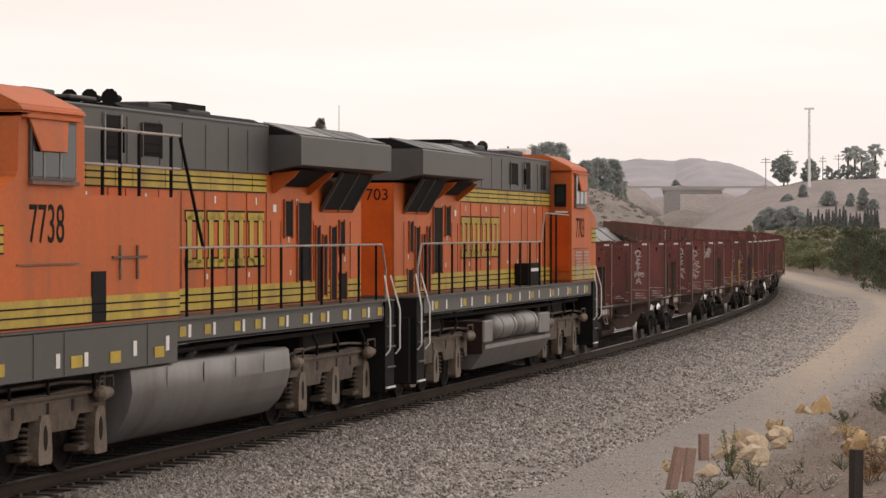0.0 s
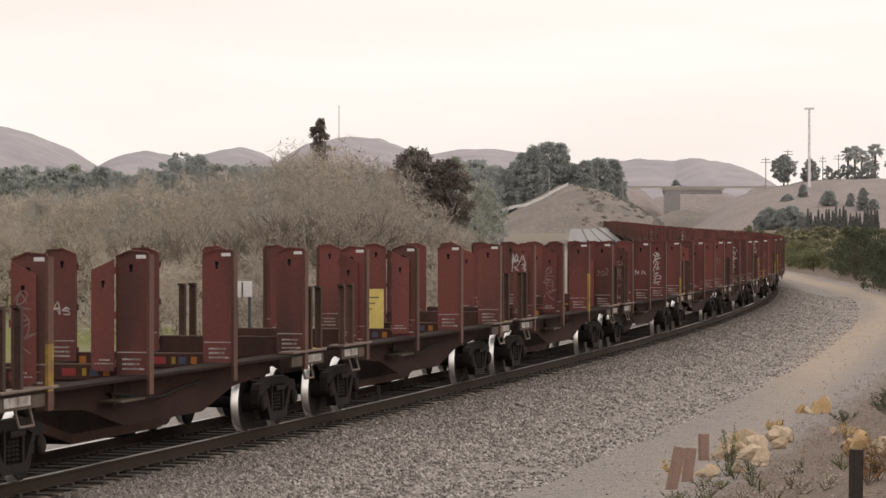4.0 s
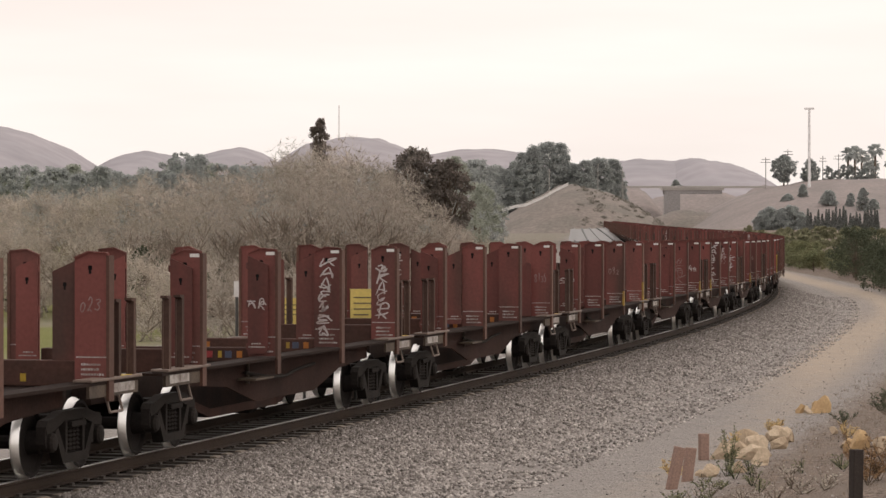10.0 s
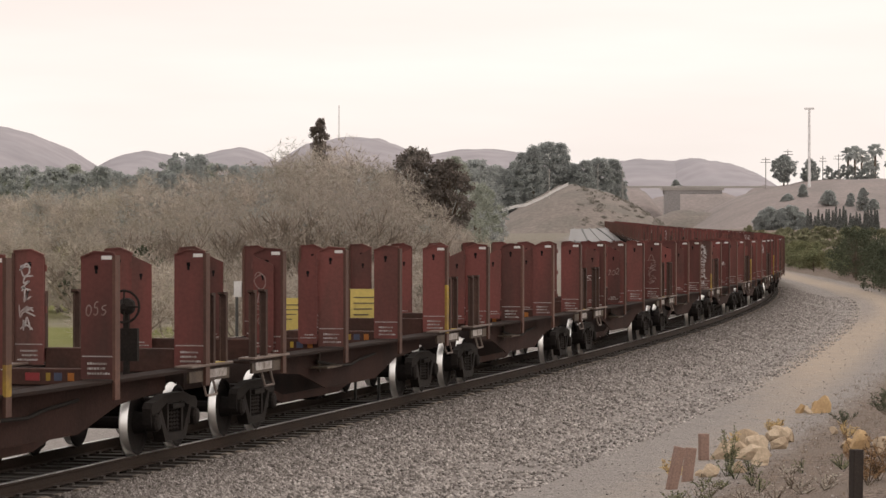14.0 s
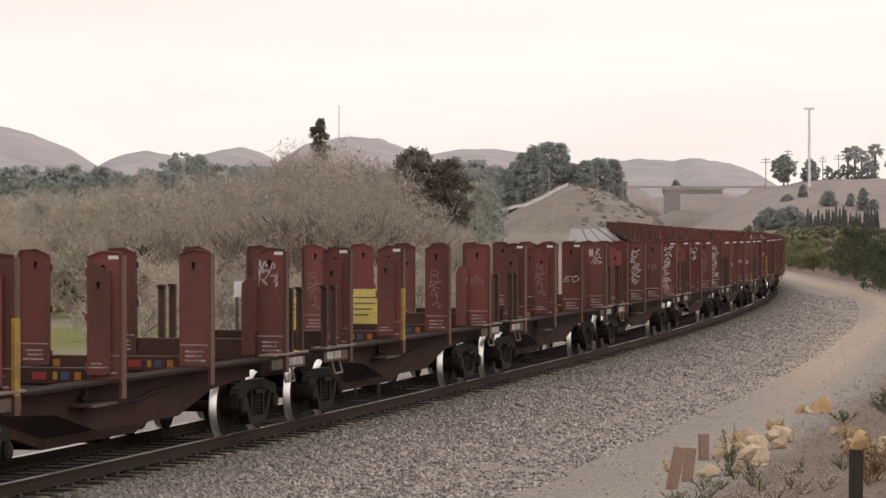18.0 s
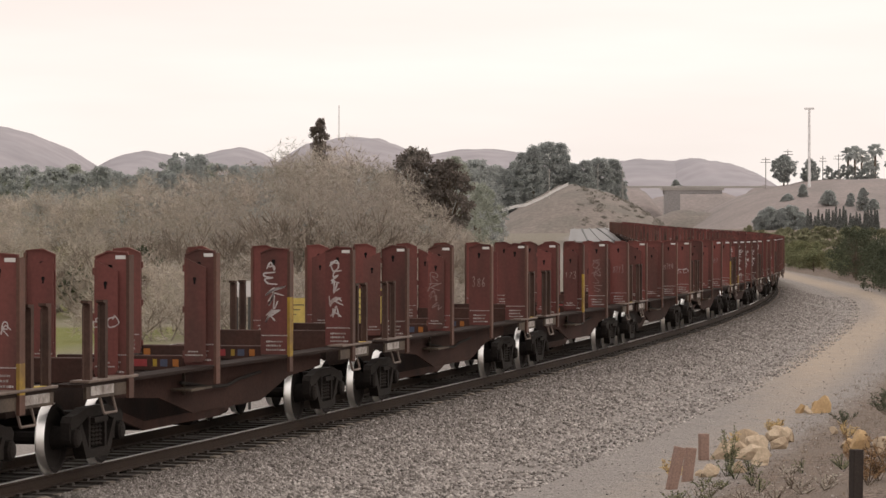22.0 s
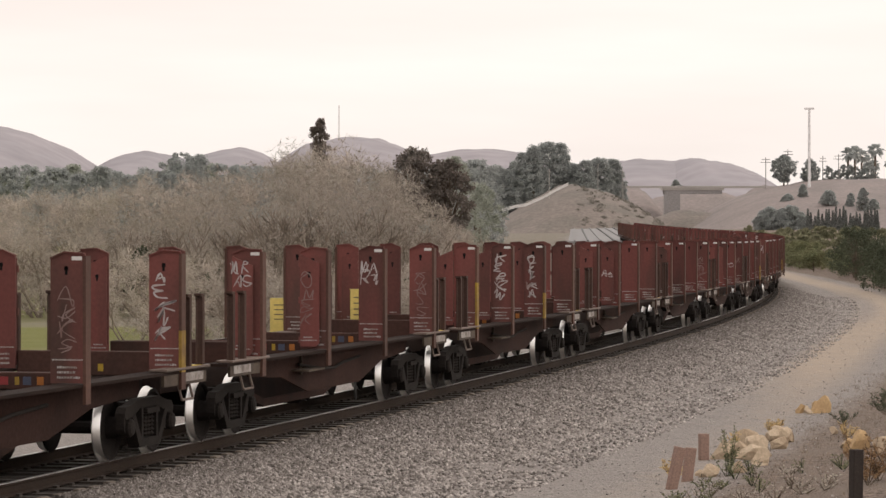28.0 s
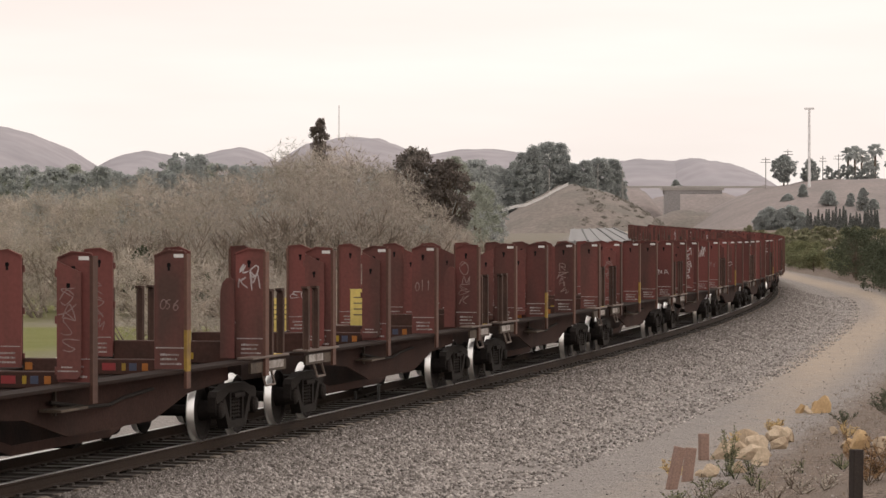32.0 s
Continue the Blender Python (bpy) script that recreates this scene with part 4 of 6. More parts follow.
def build_loco(number, reservoirs):
    """A wide-cab diesel locomotive. Places along it are metres back from the nose; x points to the nose."""
    loco = thing("locomotive", "orange diesel locomotive with yellow stripes and a dark grey roof" if reservoirs else "orange diesel locomotive with a plain silver fuel tank", "locomotive", "locomotives of the train")

    shift = [0.0]

    def X(a):
        return 10.2 - a - shift[0]

    def slabx(name, a0, a1, y0, y1, z0, z1, mat, parent=None, label="", bevel=0.0):
        return part(name, boxes((X(a1), X(a0), *span(y0, y1), z0, z1), bevel=bevel), mat, parent or loco, label)

    def face(name, sd, y, a0, a1, z0, z1, mat, parent=None, label="", t=0.008, lift=0.003):
        """A thin plate on a side wall at y."""
        return part(name, boxes((X(a1), X(a0), *span(sd * (y + lift), sd * (y + lift + t)), z0, z1)), mat, parent or loco, label)

    # frame and walkway
    frame_ = slabx("underframe", -0.1, 20.6, -1.42, 1.42, 1.56, 1.90, GREY)
    slabx("walkway", -0.1, 20.6, -1.5, 1.5, 1.902, 1.93, GREY, label="grey walkway plate")
    for a in (-0.35, 20.68):
        slabx("pilot", a, a + 0.2, -1.35, 1.35, 0.35, 1.55, DARK, label="black end plate")
    slabx("coupler", -0.9, -0.4, -0.14, 0.14, 0.8, 1.05, DARK)
    slabx("coupler", 20.95, 21.4, -0.14, 0.14, 0.8, 1.05, DARK)
    for sd in (1, -1):
        a, k = 0.6, 0
        while a < 20.3:
            k += 1
            if not reservoirs and sd > 0 and a < 7.9:
                a += 1.28
                continue
            a += 0.22 * math.sin(k * 2.3)
            if k % 2 or not reservoirs:
                face("sill_marker", sd, 1.42, a, a + 0.30, 1.66, 1.80, YELLOW, frame_, "yellow square marker")
            face("sill_reflector", sd, 1.42, a + 0.42, a + 0.54, 1.64, 1.82, WHITE, frame_, "small white reflector")
            a += 1.28
        face("sill_lip", sd, 1.42, 0, 20.4, 1.57, 1.60, DARK, frame_)
    # long hood
    hood = slabx("long_hood", 3.5, 20.3, -0.95, 0.95, 1.935, 4.03, ORANGE)
    bm = bmesh.new()
    slab(bm, [(-0.97, 4.034), (0.97, 4.034), (0.97, 4.80), (0.95, 4.82), (-0.95, 4.82), (-0.97, 4.80)], "x", X(14.3), X(3.5))
    upper = part("upper_hood", bm, GREY, loco, "dark grey upper hood")
    bm = bmesh.new()
    slab(bm, [(-0.9, 4.824), (0.9, 4.824), (0.72, 4.90), (-0.72, 4.90)], "x", X(14.25), X(7.4))
    part("roof_cap", bm, DARK, upper, "sooty black roof panel")
    bm = bmesh.new()
    slab(bm, [(-0.93, 4.824), (0.93, 4.824), (0.6, 4.86), (-0.6, 4.86)], "x", X(7.36), X(3.5))
    part("roof_cap", bm, GREY, upper, "grey equipment cabin roof")
    for sd in (1, -1):
        for z0, z1, a0, a1 in ((1.96, 2.30, 3.55, 20.25), (3.73, 4.02, 3.55, 14.2)):
            st = face("yellow_stripe", sd, 0.95, a0, a1, z0, z1, YELLOW, hood, "yellow stripe with dark lines", 0.006)
            for f in (0.0, 0.36, 0.68):
                z = z0 + (z1 - z0) * f
                face("stripe_line", sd, 0.957, a0, a1, z, z + 0.022, DARK, st, "", 0.004)
        # hood door seams and hinges
        for k, a in enumerate((4.5, 5.3, 6.5, 7.25, 8.7, 9.75, 10.9, 12.05, 13.1, 14.2, 14.45, 15.05, 17.05, 19.5)):
            face("door_seam", sd, 0.95, a, a + 0.009, 2.31, 3.72 if a < 14.3 else 3.3, ORANGE_STAIN, hood, "", 0.012)
            if a < 14:
                face("door_seam", sd, 0.97, a, a + 0.012, 4.06, 4.70, DARK if k % 2 else GREY_DEEP, upper, "", 0.006)
            if a < 14.1:
                face("stripe_seam", sd, 0.955, a + 0.3, a + 0.315, 1.97, 2.29, DARK, hood, "", 0.004)
                face("stripe_seam", sd, 0.955, a + 0.3, a + 0.315, 3.74, 4.01, DARK, hood, "", 0.004)
        face("grab_iron", sd, 0.97, 7.0, 7.03, 4.2, 4.55, DARK, upper, "", 0.05)
        face("hood_ledge", sd, 0.97, 3.6, 14.2, 4.036, 4.05, GREY_DEEP, upper, "", 0.02)
        face("roof_lip", sd, 0.97, 3.6, 14.2, 4.775, 4.795, GREY_DEEP, upper, "", 0.012)
        face("warning_plate", sd, 0.95, 14.6, 14.78, 3.44, 3.56, WHITE, hood, "small white notice plate")
        for a in (5.2, 7.7, 8.9, 11.0, 13.2, 15.6):
            face("hood_latch", sd, 0.95, a, a + 0.07, 2.42, 2.50, WHITE, hood, "small pale latch")
            face("hood_latch", sd, 0.95, a + 0.4, a + 0.46, 3.55, 3.66, WHITE, hood, "small pale latch")
        # the builder's-yard name is shown as four plain yellow blocks with dark edges
        for i in range(4):
            a0 = 9.92 + i * 1.07
            u = X(a0 + 0.49)

            def serif_block(g, y0, y1):
                """Two stems with wide feet and heads, grown by g on every edge."""
                bm = bmesh.new()
                for e in (-0.25, 0.25):
                    for x0, x1, z0, z1 in ((-0.115, 0.115, 2.66, 3.36), (-0.19, 0.19, 2.60, 2.72), (-0.19, 0.19, 3.30, 3.42)):
                        box(bm, u + e + x0 - g, u + e + x1 + g, *span(sd * y0, sd * y1), z0 - g, z1 + g)
                for z in (2.66, 3.36):
                    box(bm, u - 0.2 - g, u + 0.2 + g, *span(sd * y0, sd * y1), z - 0.06 - g, z + 0.06 + g)
                return bm

            bl = part("logo_block", serif_block(0.028, 0.953, 0.957), DARK, hood, "dark edge of the painted mark")
            part("logo_fill", serif_block(0.0, 0.958, 0.962), YELLOW, bl, "yellow block of the painted mark")
        for a0, a1, z0, z1 in ((7.9, 8.75, 4.18, 4.62), (6.3, 6.95, 4.10, 4.70), (4.3, 4.8, 4.12, 4.66)):
            gr = face("intake_grille", sd, 0.97, a0, a1, z0, z1, DARK, upper, "dark air intake grille", 0.012)
            for e in (a0 - 0.035, a1):
                face("grille_frame", sd, 0.97, e, e + 0.035, z0 - 0.02, z1 + 0.02, SHEET if a0 == 6.3 else GREY, gr, "", 0.03)
            for k in range(4):
                z = z0 + 0.05 + k * 0.13
                face("grille_slat", sd, 0.983, a0 + 0.02, a1 - 0.02, z, z + 0.03, DARK, gr, "", 0.012)
        # battery box on the walkway
        if not reservoirs and sd > 0:
            continue
        bb = part("battery_box", boxes((X(8.1), X(6.6), *span(sd * 0.96, sd * 1.28), 1.935, 2.42), bevel=0.02), DARK, loco, "dark grey equipment box on the walkway")
        part("box_label", boxes((X(7.9), X(6.9), *span(sd * 1.283, sd * 1.288), 2.24, 2.31)), WHITE, bb, "white bar-shaped label")
    # roof fittings
    for a, h, w in ((4.6, 0.10, 0.5), (6.0, 0.06, 0.6), (9.5, 0.10, 0.55), (11.6, 0.07, 0.5)):
        slabx("roof_hatch", a, a + 1.1, -w, w, 4.904, 4.904 + h, GREY_DEEP, upper, "low roof hatch", 0.02)
    bm = bmesh.new()
    for k in range(3):
        lathe(bm, [(X(8.9) + 0.0, 0.05), (X(8.9) + 0.25, 0.06), (X(8.9) + 0.4, 0.13)], 10, "x", (0, -0.3 + 0.3 * k, 5.02))
    part("horn", bm, DARK, upper, "cluster of dark horns")
    slabx("exhaust_stack", 10.9, 12.6, -0.45, 0.45, 4.904, 5.06, DARK, upper, "dark exhaust stack")
    # radiator section
    bm = bmesh.new()
    slab(bm, [(-1.5, 4.19), (-0.97, 4.08), (0.97, 4.08), (1.5, 4.19), (1.5, 4.63), (1.46, 4.66), (-1.46, 4.66), (-1.5, 4.63)], "x", X(20.3), X(14.32))
    wing = part("radiator_wing", bm, GREY, loco, "overhanging dark grey radiator wing")
    bm = bmesh.new()
    slab(bm, [(-1.40, 4.664), (1.40, 4.664), (0.8, 4.86), (-0.8, 4.86)], "x", X(20.25), X(14.4))
    part("radiator_deck", bm, DARK, wing, "sooty radiator deck")
    for k in range(5):
        for sd in (1, -1):
            bm = bmesh.new()
            slab(bm, [(sd * 1.42, 4.668), (sd * 0.82, 4.866), (sd * 0.82, 4.878), (sd * 1.44, 4.678)], "x", X(14.5 + k * 1.16), X(15.55 + k * 1.16))
            part("radiator_grille", bm, SHEET if k < 2 else GREY, wing, "pale sloping radiator grille")

    def screen(sd, a0, a1, y0, z0, y1, z1, mat, name, label, off=0.0):
        """A panel sloping inwards from (y0, z0) at its head to (y1, z1) at its foot."""
        bm = bmesh.new()
        vs = [(X(a0), sd * y0, z0), (X(a1), sd * y0, z0), (X(a1), sd * y1, z1), (X(a0), sd * y1, z1)]
        lo = [bm.verts.new((v[0], v[1] + sd * off, v[2] - off * 0.6)) for v in vs]
        hi = [bm.verts.new((v[0], v[1] - sd * 0.03, v[2] + 0.02)) for v in vs]
        bm.faces.new(lo)
        bm.faces.new(hi[::-1])
        for i in range(4):
            bm.faces.new((lo[i], lo[(i + 1) % 4], hi[(i + 1) % 4], hi[i]))
        bmesh.ops.recalc_face_normals(bm, faces=bm.faces[:])
        return part(name, bm, mat, wing, label)

    for sd in (1, -1):
        screen(sd, 14.75, 16.5, 1.36, 4.11, 1.0, 3.86, DARK, "radiator_screen", "dark sloping radiator screen")
        for a0, a1 in ((17.55, 18.5), (18.58, 19.5)):
            screen(sd, a0, a1, 1.34, 4.11, 0.99, 3.50, DARK, "radiator_screen", "dark sloping radiator screen")
        for a in (17.47, 18.52, 19.52):
            screen(sd, a, a + 0.04, 1.35, 4.12, 0.97, 3.47, GREY, "screen_edge", "pale screen edge", 0.02)
        screen(sd, 17.47, 19.57, 0.985, 3.50, 0.955, 3.46, ORANGE, "screen_sill", "", 0.01)
        for a in (14.6, 16.75):
            bm = bmesh.new()
            slab(bm, [(sd * 1.40, 4.10), (sd * 0.956, 4.06), (sd * 0.956, 3.74), (sd * 1.0, 3.74), (sd * 1.32, 4.0)], "x", X(a), X(a - 0.06))
            part("wing_bracket", bm, ORANGE, wing, "orange bracket")
        for a0, a1, z0, z1 in ((15.25, 15.7, 3.05, 3.62), (16.05, 16.85, 2.32, 3.60), (17.2, 17.42, 1.98, 3.2), (17.66, 17.86, 2.05, 3.05), (18.15, 18.5, 1.98, 3.2), (18.75, 19.05, 2.75, 3.3), (18.75, 19.2, 1.98, 2.4)):
            lv = face("louvre_panel", sd, 0.95, a0, a1, z0, z1, DARK, hood, "dark slotted louvre panel", 0.012)
            for e in (a0 - 0.04, a1):
                face("louvre_edge", sd, 0.95, e, e + 0.04, z0 - 0.03, z1 + 0.03, ORANGE_STAIN, lv, "", 0.03)
        for a, z in ((16.5, 2.6), (15.5, 2.95), (19.1, 2.6)):
            face("hood_latch", sd, 0.95, a, a + 0.05, z, z + 0.09, WHITE, hood, "small pale latch")
    slabx("end_panel", 20.305, 20.33, -0.9, 0.9, 1.94, 4.0, ORANGE_DEEP, hood, "deep orange hood end")
    lettering(number, 0.30, DARK, hood, "end_number", "dark painted number", Matrix.Translation((X(20.334), -0.56, 3.80)) @ pose(0, 0, 0, 90, 0, -90))
    # cab and nose; this cab stands a little further back on the engine with the plain tank
    shift[0] = 0.0 if reservoirs else 0.65
    bm = bmesh.new()
    slab(bm, [(X(3.45), 1.935), (X(-0.2), 1.935), (X(-0.2), 3.46), (X(1.05), 3.80), (X(1.12), 4.50), (X(1.5), 4.56), (X(3.45), 4.56)], "y", -1.47, 1.47)
    es = [e for e in bm.edges if abs(e.verts[0].co.x - e.verts[1].co.x) < 0.001 and abs(e.verts[0].co.z - e.verts[1].co.z) < 0.001]
    bmesh.ops.bevel(bm, geom=es, offset=0.05, segments=2, affect="EDGES")
    cab = part("cab", bm, ORANGE, loco, "orange wide cab with a sloping nose")
    bm = bmesh.new()
    slab(bm, [(-1.5, 4.565), (1.5, 4.565), (1.46, 4.66), (0.85, 4.95), (-0.85, 4.95), (-1.46, 4.66)], "x", X(3.5), X(1.15))
    bmesh.ops.bevel(bm, geom=bm.edges[:], offset=0.03, segments=2, affect="EDGES")
    roof = part("cab_roof", bm, ORANGE, loco, "orange rounded cab roof")
    slabx("air_conditioner", 2.6, 3.3, -0.35, 0.35, 4.955, 5.12, WHITE, roof, "pale air conditioner box", 0.03)
    bm = bmesh.new()
    tube(bm, (X(2.2), 0.3, 4.95), (X(2.2), 0.3, 5.2), 0.02)
    part("antenna", bm, DARK, roof)
    for sd in (1, -1):
        w = face("cab_window", sd, 1.47, 1.42, 3.05, 3.76, 4.48, GREY, cab, "pale-framed cab side window", 0.03)
        for a0, a1 in ((1.48, 1.83), (1.90, 2.42), (2.48, 2.99)):
            face("pane", sd, 1.503, a0, a1, 3.80, 4.45, GLASS, w, "", 0.006)
        for a in (1.86, 2.45):
            face("window_bar", sd, 1.503, a - 0.03, a + 0.03, 3.78, 4.46, SILVER, w, "pale window bar", 0.014)
        face("window_sill", sd, 1.47, 1.40, 3.1, 3.70, 3.75, RUST_EDGE, w, "", 0.06)
        bm = bmesh.new()
        vs = [(X(1.35), sd * 1.49, 4.50), (X(2.75), sd * 1.49, 4.50), (X(2.55), sd * 1.545, 4.10), (X(1.65), sd * 1.545, 4.10)]
        lo = [bm.verts.new(v) for v in vs]
        hi = [bm.verts.new((v[0], v[1] + sd * 0.02, v[2] + 0.012)) for v in vs]
        bm.faces.new(lo)
        bm.faces.new(hi)
        for i in range(4):
            bm.faces.new((lo[i], lo[(i + 1) % 4], hi[(i + 1) % 4], hi[i]))
        bmesh.ops.recalc_face_normals(bm, faces=bm.faces[:])
        part("sun_visor", bm, ORANGE, cab, "orange folding sun visor")
        face("drip_rail", sd, 1.47, 1.2, 3.2, 4.50, 4.535, ORANGE, cab, "", 0.07)
        # rear wall of the cab, with its window and door edge
        part("rear_window", boxes((X(3.462), X(3.474), *span(sd * 1.06, sd * 1.34), 3.72, 4.26), bevel=0.0), DARK, cab, "rounded dark rubber window frame")
        part("rear_pane", boxes((X(3.476), X(3.484), *span(sd * 1.10, sd * 1.30), 3.84, 4.20)), GLASS, cab, "window pane in the cab's rear wall")
        part("cab_door", boxes((X(3.455), X(3.475), *span(sd * 1.0, sd * 1.42), 2.2, 3.5), bevel=0.0), ORANGE_DEEP, cab, "deep orange door")
        part("door_plate", boxes((X(3.476), X(3.48), *span(sd * 1.08, sd * 1.38), 3.58, 3.62)), WHITE, cab, "pale strip")
        lettering(number, 0.68, DARK, cab, "cab_number", "dark painted number", pose(X(2.2 if reservoirs else 2.06), sd * 1.474, 3.20, 90, 0, 180 if sd > 0 else 0)).scale = (0.95, 1, 1)
        yp = face("nose_panel", sd, 1.47, -0.15, 0.55, 2.86, 3.22, YELLOW, cab, "yellow striped panel")
        for z in (2.86, 2.97, 3.08, 3.19):
            face("stripe_line", sd, 1.482, -0.15, 0.55, z, z + 0.022, DARK, yp, "", 0.004)
        st = face("yellow_stripe", sd, 1.47, -0.1, 3.4, 1.96, 2.30, YELLOW, cab, "yellow stripe with dark lines", 0.006)
        for f in (0.0, 0.36, 0.68):
            face("stripe_line", sd, 1.478, -0.1, 3.4, 1.96 + 0.34 * f, 1.98 + 0.34 * f, DARK, st, "", 0.004)
        for a0 in (1.0, 2.15) if reservoirs else ():
            for k in range(9):
                face("cab_louvre", sd, 1.47, a0, a0 + 0.85, 2.02 + k * 0.075, 2.05 + k * 0.075, SMUDGE, cab, "", 0.03)
        face("cab_seam", sd, 1.47, 1.0, 3.2, 2.72, 2.74, RUST_EDGE, cab, "", 0.02)
    shift[0] = 0.0
    for sd in (1, -1):
        # handrails
        y = sd * 1.40
        a = 7.4
        while a < 20.0:
            if a < 8.2 and sd > 0 and not reservoirs:
                a += 1.22
                continue
            bm = bmesh.new()
            tube(bm, (X(a), y, 1.93), (X(a), y, 2.9), 0.022, n=6)
            part("handrail_post", bm, DARK, loco, "black handrail post")
            a += 1.22
        bm = bmesh.new()
        pipe(bm, [(X(20.3), y, 1.2), (X(20.3), y, 2.45), (X(20.0), y, 2.9), (X(7.2), y, 2.9), (X(6.75), y, 3.55), (X(3.5), y, 3.52)] if reservoirs or sd < 0 else [(X(20.3), y, 1.2), (X(20.3), y, 2.45), (X(20.0), y, 2.9), (X(8.15), y, 2.9)], 0.02)
        part("handrail", bm, RAILING, loco, "dusty pale handrail")
        for a in (6.75, 5.9, 5.2) if reservoirs or sd < 0 else ():
            bm = bmesh.new()
            tube(bm, (X(a), y, 1.93), (X(a), y, 3.54), 0.022, n=6)
            part("handrail_post", bm, DARK, loco, "black handrail post")
        # corner steps
        for a, name in ((20.35, "rear"), (-0.15, "front")):
            w = part("step_well", boxes((X(a) - 0.33, X(a) + 0.33, *span(sd * 1.0, sd * 1.46), 0.32, 1.9)), DARK, loco, "black step well")
            for k in range(4):
                part("step_tread", boxes((X(a) - 0.30, X(a) + 0.30, *span(sd * 1.462, sd * 1.50), 0.36 + k * 0.36, 0.39 + k * 0.36)), GREY if k else WHITE, w, "step edge")
            for o in (-0.36, 0.36):
                bm = bmesh.new()
                pipe(bm, [(X(a) + o, sd * 1.48, 0.95), (X(a) + o, sd * 1.56, 1.05), (X(a) + o, sd * 1.56, 1.75), (X(a) + o * 0.6, sd * 1.42, 2.35)], 0.015)
                part("grab_rail", bm, WHITE, loco, "white grab rail")
        # bell, cables, air lines under the frame
        bm = bmesh.new()
        pipe(bm, [(X(1.0), sd * 1.2, 1.48), (X(6.0), sd * 1.2, 1.44), (X(13.5), sd * 1.2, 1.46), (X(19.8), sd * 1.2, 1.48)], 0.04)
        part("air_pipe", bm, GRIME, loco)
    if not reservoirs:
        # raised cabinet beside the hood, with its own railing
        cb = slabx("side_cabinet", 3.46, 8.1, 0.955, 1.455, 1.935, 3.60, ORANGE, label="orange side cabinet behind the cab")
        st = face("yellow_stripe", 1, 1.455, 3.5, 8.1, 1.96, 2.30, YELLOW, cb, "yellow stripe with dark lines", 0.006)
        for f in (0.0, 0.36, 0.68):
            face("stripe_line", 1, 1.463, 3.5, 8.1, 1.96 + 0.34 * f, 1.98 + 0.34 * f, DARK, st, "", 0.004)
        for a0, a1, z0, z1 in ((3.0, 3.14, 1.44, 1.62), (4.05, 4.19, 1.42, 1.60), (6.0, 6.14, 1.48, 1.68), (7.4, 7.54, 1.50, 1.70)):
            face("skirt_reflector", 1, 1.48, a0, a1, z0, z1, WHITE, cb, "small white reflector")
        for a0 in (0.8, 3.55, 5.05, 6.9):
            face("skirt_marker", 1, 1.48, a0, a0 + 0.42, 1.42, 1.57, YELLOW, cb, "yellow square marker")
        part("skirt", boxes((X(7.95), X(-0.1), 1.425, 1.48, 1.32, 1.895), bevel=0.01), GREY, loco, "grey sheet skirt under the cab")
        for a in (2.2, 3.3, 6.6):
            face("skirt_seam", 1, 1.48, a, a + 0.014, 1.34, 1.88, GREY_DEEP, cb, "", 0.006)
        face("vent_door", 1, 1.455, 4.4, 4.95, 1.97, 2.62, DARK, cb, "dark vent door", 0.012)
        face("cabinet_rail", 1, 1.455, 5.2, 6.6, 2.78, 2.81, RUST_EDGE, cb, "", 0.03)
        for a in (5.5, 6.2):
            face("cabinet_latch", 1, 1.455, a, a + 0.06, 2.5, 2.95, RUST_EDGE, cb, "", 0.025)
        for a in (4.16, 5.0, 5.7, 6.5, 7.9):
            bm = bmesh.new()
            tube(bm, (X(a), 1.40, 3.6), (X(a), 1.40, 4.46), 0.024, n=6)
            part("handrail_post", bm, DARK, loco, "black handrail post")
        for z in (4.0, 4.46):
            bm = bmesh.new()
            pipe(bm, [(X(4.14), 1.40, z), (X(8.3), 1.40, z)], 0.022)
            part("handrail", bm, RAILING, loco, "dusty pale handrail")
        bm = bmesh.new()
        tube(bm, (X(8.3), 1.40, 4.46), (X(9.4), 1.40, 2.9), 0.024, n=6)
        part("handrail", bm, DARK, loco, "black sloping handrail")
    # fuel tank
    bm = bmesh.new()
    slab(bm, [(-1.36, 1.32), (1.36, 1.32), (1.41, 1.28), (1.44, 0.98), (1.38, 0.72), (1.26, 0.50), (1.08, 0.32), (0.9, 0.26), (-0.9, 0.26), (-1.08, 0.32), (-1.26, 0.50), (-1.38, 0.72), (-1.44, 0.98), (-1.41, 1.28)] if not reservoirs else [(-0.95, 1.30), (0.95, 1.30), (0.95, 0.86), (1.42, 0.80), (1.42, 0.72), (1.12, 0.30), (-1.12, 0.30), (-1.42, 0.72), (-1.42, 0.80), (-0.95, 0.86)], "x", X(13.9), X(6.1))
    me = mesh_of(bm, "fuel_tank", SILVER)
    for p in me.polygons:
        p.use_smooth = not reservoirs and len(p.vertices) == 4 and abs(p.normal.z) < 0.97
    tank = part("fuel_tank", me, None, loco, "dusty silver fuel tank")
    slabx("tank_end", 13.905, 13.95, -1.36, 1.36, 0.62, 1.28, RUST_DARK, tank, "dark brown tank end")
